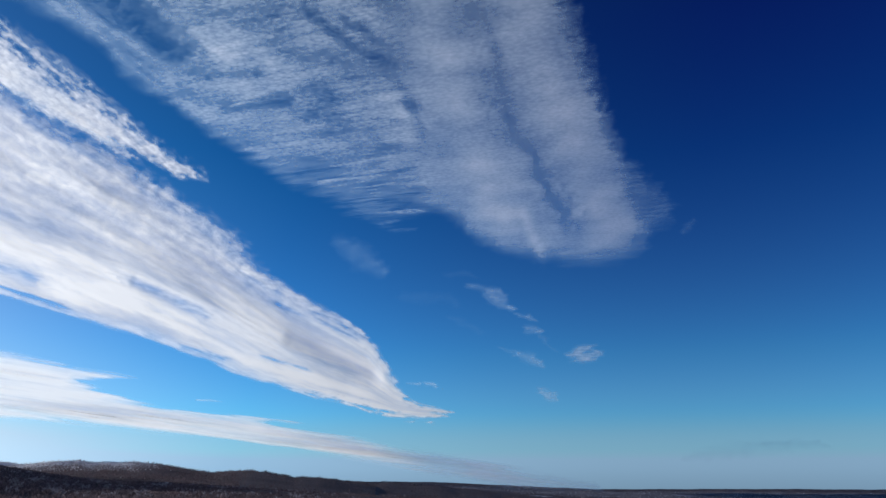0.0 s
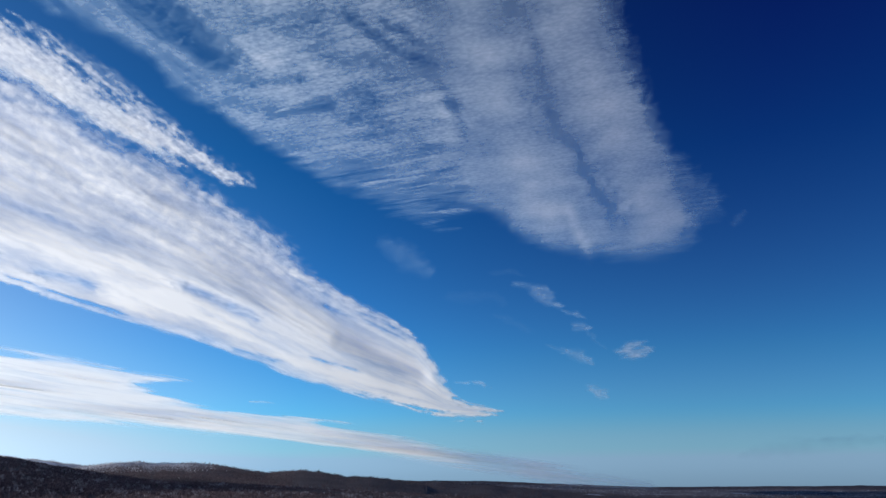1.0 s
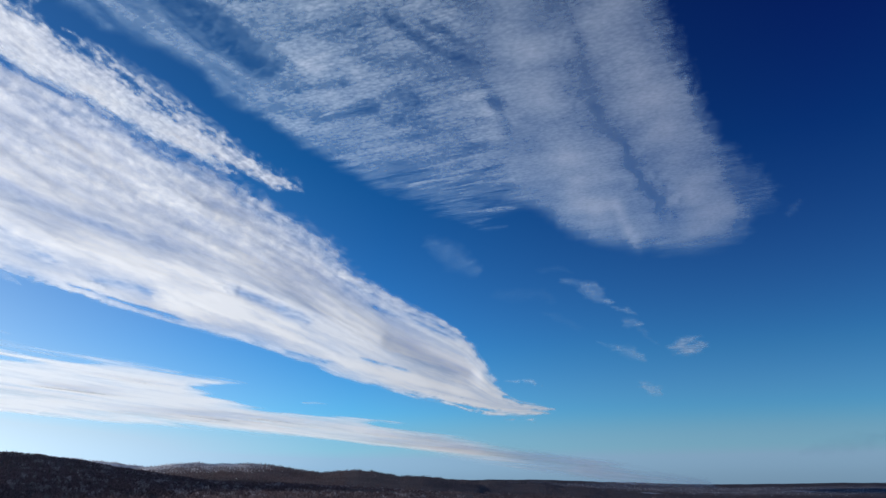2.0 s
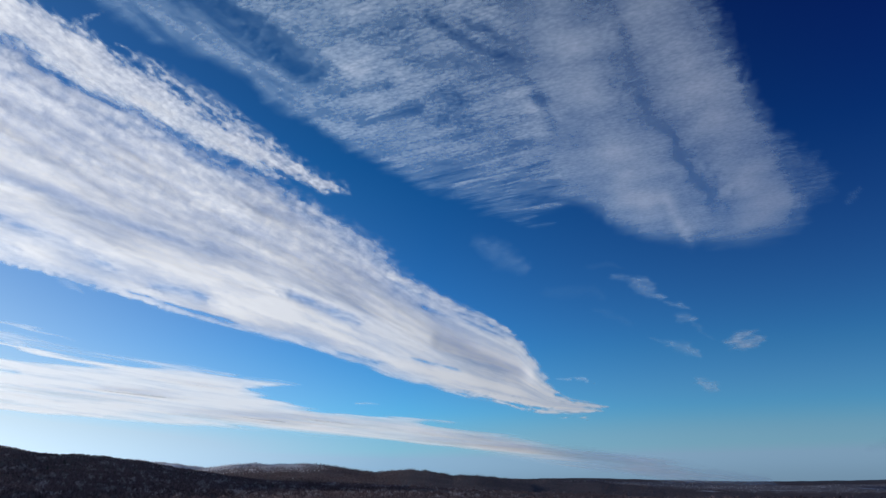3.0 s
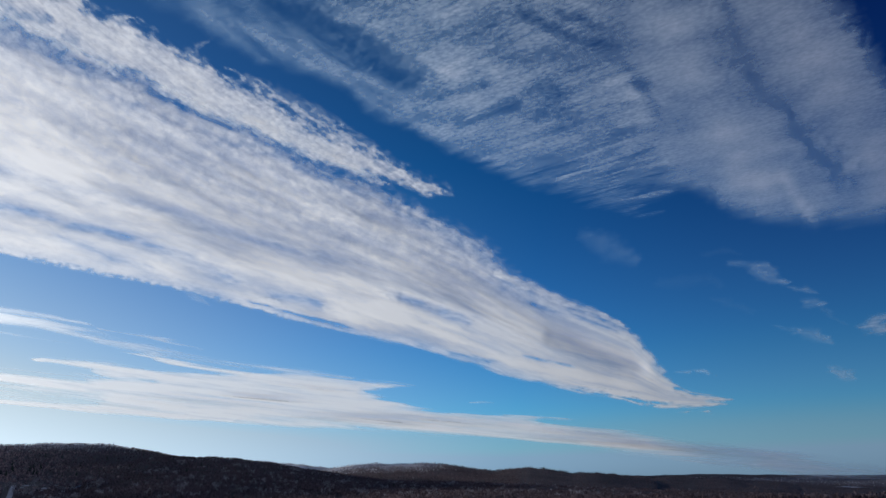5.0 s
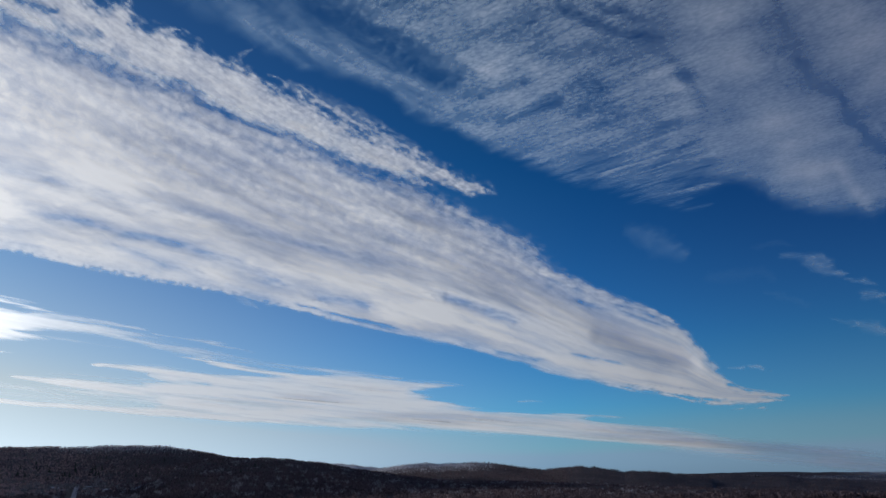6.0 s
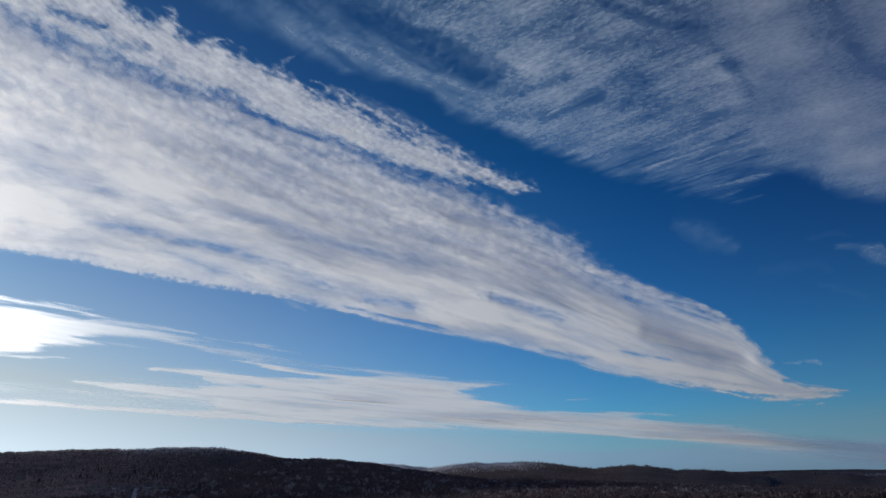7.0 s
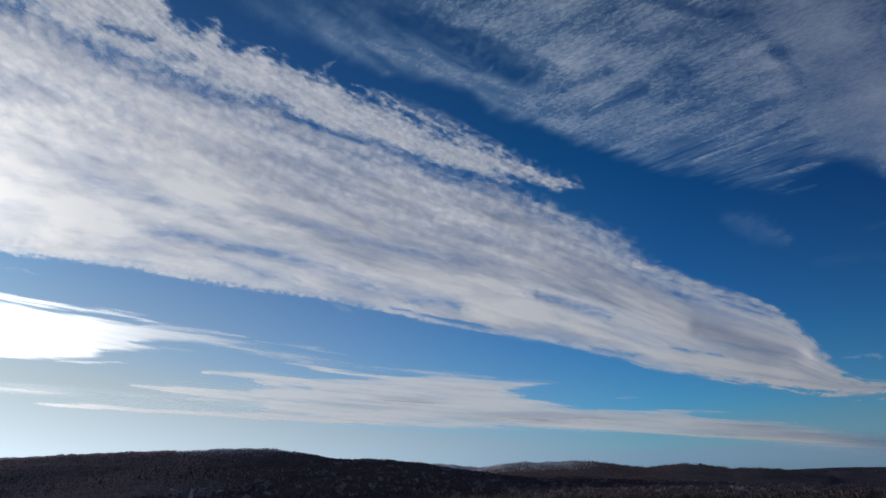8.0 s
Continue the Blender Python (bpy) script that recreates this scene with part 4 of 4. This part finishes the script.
def spur_shape(az, el, px, py):
    s, q = az * 0.9 + el * 0.43, el * 0.9 - az * 0.43        # along and across the spur
    rag = fbm(s / 2.2, q / 0.8, 4, 1.5)
    sa = az + 0.4 * rag
    se = el + 0.26 * fbm(s / 2.0, q / 0.8, 4, 4.5)
    tufts = fbm(s / 1.0 + q / 2, q / 0.45, 4, 71.0)
    broad = fbm(az / 3, el / 1.5, 3, 27.0)
    above = smooth(-1.0, 1.0, el - np.interp(az, (18.9, 24.8, 32.4, 44.8, 60), (21.4, 23.5, 25.9, 29.8, 33)))
    tip = smooth(40, 30, az)
    sd = inside(SPUR, sa, se) + (0.14 + 0.3 * above) * tufts + 0.12 * tip
    d = smooth(-0.35, 0.55 + 0.55 * above, sd) * (0.86 + 0.12 * broad - 0.2 * tip * above)
    # a field of small flecks above the tip, and tufts off the top
    flecks = stroke(az + 0.4 * rag, el + 0.2 * tufts, (38.2, 30.2, 36, 29.4, 34.1, 28.5, 31.7, 27.5, 29.3, 26.5, 26.8, 25.2, 24.4, 24.0, 22.5, 22.8), (0.1, 0.5, 0.9, 1.1, 1.0, 0.8, 0.5, 0.1), 1.0)
    fine = fbm(s / 0.55 + q / 2, q / 0.3, 3, 75.0)
    d = 1 - (1 - np.clip(d, 0, 1)) * (1 - 0.33 * flecks * np.clip(0.95 + 0.5 * tufts + 0.6 * fine, 0.1, 1.6))
    d = np.maximum(d, 0.26 * stroke(az + 0.3 * tufts, el + 0.2 * rag, (42.0, 30.3, 41.3, 31.0, 40.7, 31.6, 39.8, 32.1), (0.4, 0.4, 0.25, 0.05), 1.0))
    d = np.maximum(d, 0.5 * stroke(az + 0.3 * tufts, el + 0.2 * rag, (48, 31.7, 46.8, 32.4, 45.8, 32.6), (0.5, 0.4, 0.05), 1.0))

    def hole(line, width, amount):
        return 1 - amount * ridge(az + 0.5 * rag, el + 0.25 * tufts, line, width)
    d = d * hole((60, 32.2, 58.3, 32.25, 56.5, 32.0, 55, 31.9), 0.36, 0.75) * hole((55.5, 31.0, 54.5, 30.98, 52.5, 31.05, 51.5, 30.9), 0.4, 0.55) * hole((51, 30.4, 50.2, 30.26, 49.4, 30.1), 0.35, 0.4)
    return dict(cover=d, thick=smooth(0, 1.2, sd) * (0.06 + 0.07 * broad), cell=0.2 + 0.12 * tip - 0.1 * flecks, strand=0.2,
                grain=((s + 0.6 * q) / 0.56, (q - 0.12 * s) / 0.42), flow=(s / 2.6, q / 0.45))


cloud("cloud", "narrow bright white ragged cloud spur with torn edges", (16, 74, 19, 39), (0.12, 0.1), spur_shape, MIST_FLOCKS,
      names=("torn_tip", "body"), region=lambda az, el: np.where(az < 33, 0, 1))


BAND = (46, 7.8, 42.3, 7.65, 38.7, 7.4, 36.4, 7.4, 33, 7.55, 30.7, 7.42, 26.6, 6.9, 23.1, 6.3, 26.4, 6.06, 24.7, 5.43, 22.7, 4.86, 21.0, 4.42, 17.2, 4.0, 14.1, 3.87, 11.8, 3.2, 8.9, 2.78, 6.2, 2.3, 3.5, 1.75, 0.5, 1.35, -3.2, 0.6, -11.3, -0.9,
        -12, -1.6, -5.4, -1.2, -0.4, -0.3, 1.8, 0.17, 5.3, 0.69, 9, 1.12, 12.6, 1.73, 16.3, 2.16, 20, 2.5, 24.6, 2.91, 30.1, 3.32, 35.4, 3.68, 40.3, 4.16, 46, 4.5)


def band_shape(az, el, px, py):
    q = el - 0.12 * az
    wisp = fbm(az / 11, q / 0.45, 4, 1.0)
    hair = fbm(az / 9, q / 0.3, 3, 5.0)
    x, y = az + 0.9 * fbm(az / 6, q / 0.5, 2, 3.0), el + 0.09 * wisp + 0.04 * hair
    tail = smooth(13, 2, az)
    sd = inside(BAND, x, y) + 0.28 * tail
    body = (0.68 * smooth(-0.05, 0.24 + 0.5 * tail, sd) + 0.32 * smooth(0.05, 0.8 + 0.5 * tail, sd)) * smooth(50, 43, x)
    d = np.clip(body, 0, 1)

    def lay(amount, line, widths, soft, fade=0.0):        # one more streak over the band
        return 1 - (1 - d) * (1 - np.clip(amount * stroke(x, y, line, widths, soft, fade), 0, 1))
    d = lay(1.15, (50.2, 7.95, 48.9, 8.1, 45.5, 7.75, 41.7, 7.2, 36, 6.8, 28, 6.4), (0.1, 0.26, 0.42, 0.5, 0.6, 0.1), 0.9, 0.12)
    d = lay(1.15, (55.4, 7.15, 54.0, 7.05, 51.8, 6.88, 48.2, 6.5, 42, 6.0, 34, 5.4), (0.1, 0.22, 0.34, 0.5, 0.7, 0.3), 0.9, 0.12)
    d = lay(1.15, (61, 5.9, 59.0, 5.76, 54.2, 5.46, 49.0, 5.08, 43.5, 4.65, 36.0, 4.1), (0.1, 0.2, 0.24, 0.28, 0.4, 0.3), 0.9, 0.08)
    d = lay(0.5, (53.2, 7.45, 49.2, 7.22, 46.0, 7.0), (0.06, 0.14, 0.1), 1.0, 0.3)
    d = lay(0.5, (53, 6.4, 48, 6.0, 42, 5.4, 34, 4.7), (0.1, 0.5, 0.8, 0.5), 1.0, 0.25)
    d = lay(0.24, (64, 6.8, 58, 6.6, 54.3, 6.3, 50, 5.8, 44, 5.2), (0.5, 0.6, 0.7, 0.7, 0.5), 1.0)
    d = lay(0.95, (44.6, 8.95, 41.7, 8.36, 37.8, 7.72, 34.8, 7.25, 31.5, 6.9), (0.08, 0.2, 0.22, 0.28, 0.3), 0.9, 0.15)
    d = lay(0.3, (40.8, 8.8, 35.8, 8.0, 30.7, 7.5, 27, 7.0), (0.15, 0.28, 0.3, 0.1), 1.0, 0.2)
    d = lay(0.55, (9.6, 3.36, 11.2, 3.5, 14.1, 3.8, 17.2, 3.9, 20, 4.2), (0.05, 0.12, 0.16, 0.16, 0.1), 1.0, 0.3)
    d = lay(0.3, (26.4, 6.9, 24.4, 6.7, 22.6, 6.35), (0.1, 0.12, 0.04), 1.0)
    d = lay(0.25, (18.4, 5.0, 17.5, 4.95, 16.5, 4.85), (0.05, 0.09, 0.03), 1.0)
    d = d * (0.98 + 0.1 * wisp + 0.07 * hair) * (1 - 0.4 * smooth(6, -1, az) - 0.32 * smooth(-3, -11, az))
    d = d * (1 - 0.5 * ridge(az, el + 0.05 * wisp, (47.5, 7.05, 45.3, 6.97, 43.3, 6.9, 41.5, 6.75), 0.17))

    def grey(line, width):
        far, t = along(line, az, el + 0.14 * wisp + 0.05 * hair)
        return np.exp(-(far / width) ** 2) * smooth(0, 0.4, t) * smooth(1, 0.6, t) * np.clip(1 + 0.5 * wisp + 0.3 * hair, 0.3, 1.5)
    thick = np.maximum.reduce([
        0.26 * grey((38.5, 6.0, 37, 5.9, 35.6, 5.82, 33.5, 5.7, 31.5, 5.6, 29, 5.4), 0.22), 0.24 * grey((45, 5.9, 43.5, 5.85, 41.3, 5.68, 38.9, 5.49, 36.4, 5.27, 33.8, 5.09, 31, 4.9), 0.26),
        0.36 * grey((36, 4.6, 32.5, 4.35, 29.8, 4.2, 26.5, 4.07, 22.1, 3.85, 20, 3.66, 16.3, 3.33, 13.3, 2.95, 8, 2.4), 0.36), 0.3 * grey((20, 3.3, 14.5, 2.75, 12.6, 2.5, 8.9, 2.25, 6.2, 1.8, 2.6, 1.35, -3, 0.5, -8, -0.4), 0.55),
        0.12 * grey((36, 6.85, 33, 6.65, 29, 6.3, 26.5, 6.1), 0.12), 0.12 * grey((48, 5.6, 44, 5.1, 40, 4.75), 0.16)])
    thick = 0.7 * thick + 0.1 * smooth(22, 8, az) + 0.5 * smooth(5, -1, az)
    return dict(cover=d, thick=thick, cell=0.0, strand=0.22 + 0.12 * smooth(28, 38, az), grain=(az, el), flow=(az / 6, q / 0.34))


cloud("cloud", "long low white-grey layered cloud band over the hills", (-16, 66, -1.8, 10), (0.11, 0.045), band_shape, MIST_STREAKS,
      names=("smoky_tail", "body", "streaked_head"), region=lambda az, el: np.where(az < 10, 0, np.where(az < 42, 1, 2)))

GLARE = (80, 13.6, 70, 13.0, 63.6, 12.5, 59.8, 12.05, 56.5, 11.7, 53.1, 11.35, 50.2, 10.95, 47.5, 10.45, 44.5, 9.72, 41.7, 9.05, 40.2, 8.6, 41.7, 8.5, 44.5, 9.0, 47.5, 9.75, 50.2, 10.2, 53.0, 10.3, 54.6, 10.1,
         53.0, 9.66, 55.8, 9.55, 57.4, 8.95, 59.7, 8.85, 63.1, 8.85, 70, 8.2, 80, 7.4)


def glare_shape(az, el, px, py):
    q = el - 0.12 * az
    wisp = fbm(az / 7, q / 0.35, 4, 11.0)
    comb = fbm(az / 1.4, q / 0.25, 3, 18.0)
    x, y = az + 1.1 * fbm(az / 5, q / 0.35, 3, 13.0), el + 0.12 * wisp + 0.03 * comb
    sd = inside(GLARE, x, y)
    core = smooth(46, 55, az)
    d = smooth(-0.12, 0.3 + 0.15 * (1 - core), sd) * (0.7 + 0.3 * core)
    for line, widths, amount in (((51.0, 11.35, 53.4, 11.77, 56.6, 12.25, 59.8, 12.5, 66, 13.2, 72, 13.8), (0.1, 0.17, 0.24, 0.26, 0.3, 0.3), 0.65),
                                 ((45.8, 10.62, 47.5, 10.85, 49.1, 11.02, 51.5, 11.25, 54, 11.4), (0.05, 0.12, 0.2, 0.26, 0.2), 0.5),
                                 ((38.4, 9.18, 40, 9.45, 41.8, 9.76, 44.5, 10.22, 46, 10.5), (0.1, 0.16, 0.2, 0.16, 0.1), 0.55),
                                 ((48.0, 9.3, 49.5, 9.48, 51.2, 9.71, 54, 10.0), (0.05, 0.1, 0.13, 0.1), 0.3),
                                 ((34.5, 7.62, 37, 8.1, 39.7, 8.65, 42, 9.2), (0.1, 0.22, 0.28, 0.2), 0.22),
                                 ((55, 8.75, 57.5, 8.7, 60, 8.75), (0.05, 0.14, 0.1), 0.5)):
        d = 1 - (1 - np.clip(d, 0, 1)) * (1 - amount * stroke(x, y, line, widths, 1.0, 0.2))
    return dict(cover=d * (0.96 + 0.12 * wisp + 0.1 * comb * (1 - core)), thick=0.0, cell=0.0, strand=0.2, grain=(az, el), flow=(az / 4, q / 0.35))


cloud("cloud", "brilliant white backlit cloud beside the sun", (28, 80, 6, 16), (0.11, 0.05), glare_shape, MIST_GLARE,
      names=("tail", "bright_core"), region=lambda az, el: np.where(az < 52, 0, 1))


def wisp_shape(strokes, seed):
    def shape(az, el, px, py):
        rag = fbm(az / 0.9 + el / 2, el / 0.5, 4, seed)
        x, y = az + 0.35 * rag, el + 0.14 * fbm(az / 1.4, el / 0.6, 3, seed + 7)
        d = 0 * az
        for line, widths, amount in strokes:
            d = 1 - (1 - d) * (1 - 0.68 * amount * stroke(x, y, line, [1.35 * w for w in widths], 1.0) * (1 + 0.45 * rag))
        return dict(cover=d, thick=0.0, cell=0.3 * d, strand=0.3 * d, grain=(az / 0.45, el / 0.35), flow=(az / 0.9, el / 0.14))
    return shape


def small_wisp(text, strokes, seed):
    p = np.concatenate([np.array(line).reshape(-1, 2) for line, widths, amount in strokes])
    lo, hi = p.min(0) - 1.6, p.max(0) + 1.6
    tagged(cloud("cloud", text, (lo[0], hi[0], lo[1], hi[1]), 0.06, wisp_shape(strokes, seed), MIST_RIPPLES), group="small wisps")


small_wisp("small bright white puff of cloud in clear sky", [((-9.8, 8.6, -11.0, 8.6, -12.5, 8.6), (0.2, 0.75, 0.15), 0.6), ((-10.6, 8.9, -12.1, 9.3), (0.4, 0.1), 0.4), ((-10.1, 8.1, -11.6, 8.2), (0.2, 0.3), 0.4)], 31.0)
small_wisp("small faint white puff of cloud", [((-7.6, 5.8, -8.2, 5.55, -9.1, 5.2), (0.35, 0.5, 0.15), 0.6)], 33.0)
small_wisp("slanting soft white wisp of cloud", [((-3.7, 13.5, -4.5, 12.95, -5.4, 12.3), (0.4, 0.75, 0.3), 0.4), ((-1.8, 14.1, -3.2, 13.86, -4.5, 13.6), (0.15, 0.35, 0.3), 0.2), ((-0.4, 15.0, -1.8, 15.1, -2.9, 14.7), (0.15, 0.3, 0.1), 0.04)], 35.0)
small_wisp("two small soft white wisps of cloud", [((-5.9, 11.9, -6.8, 11.55, -7.7, 11.2), (0.1, 0.28, 0.1), 0.34), ((-6.6, 10.65, -7.2, 10.56, -7.8, 10.45), (0.3, 0.42, 0.2), 0.38), ((-7.7, 10.1, -8.3, 9.37, -9.0, 8.85), (0.25, 0.2, 0.05), 0.14)], 37.0)
small_wisp("faint ragged wisp of cloud", [((-5.8, 8.7, -6.8, 8.4, -7.9, 7.7), (0.2, 0.55, 0.15), 0.36), ((-4.4, 9.3, -5.8, 8.75), (0.1, 0.35), 0.16)], 39.0)
small_wisp("broad faint slanting smear of cloud", [((8.4, 17.3, 6.7, 16.3, 5.0, 15.2), (0.7, 1.2, 0.6), 0.15)], 41.0)
small_wisp("thin level streak of white cloud", [((2.6, 6.5, 1.7, 6.45), (0.1, 0.16), 0.4), ((1.4, 6.5, 0.8, 6.4, 0.2, 6.1), (0.1, 0.2, 0.06), 0.45)], 43.0)
small_wisp("barely seen veil of thin cloud", [((3.2, 13.2, 1.6, 13.1, -0.5, 13.15, -1.2, 12.5), (0.4, 0.6, 0.5, 0.3), 0.035), ((-0.6, 11.6, -1.8, 11.17, -3.2, 10.3), (0.2, 0.4, 0.2), 0.05)], 45.0)
small_wisp("faint grey smear of cloud above the horizon", [((-18, 0.9, -20.4, 1.3, -23, 1.6, -27, 1.7), (0.3, 0.7, 0.6, 0.15), 0.1), ((-22, 1.75, -25, 1.95, -26.6, 1.9), (0.1, 0.3, 0.1), 0.1)], 47.0)
small_wisp("thin level streak of white cloud", [((63.8, 14.9, 63, 14.8, 61.5, 14.7), (0.1, 0.15, 0.05), 0.4)], 49.0)
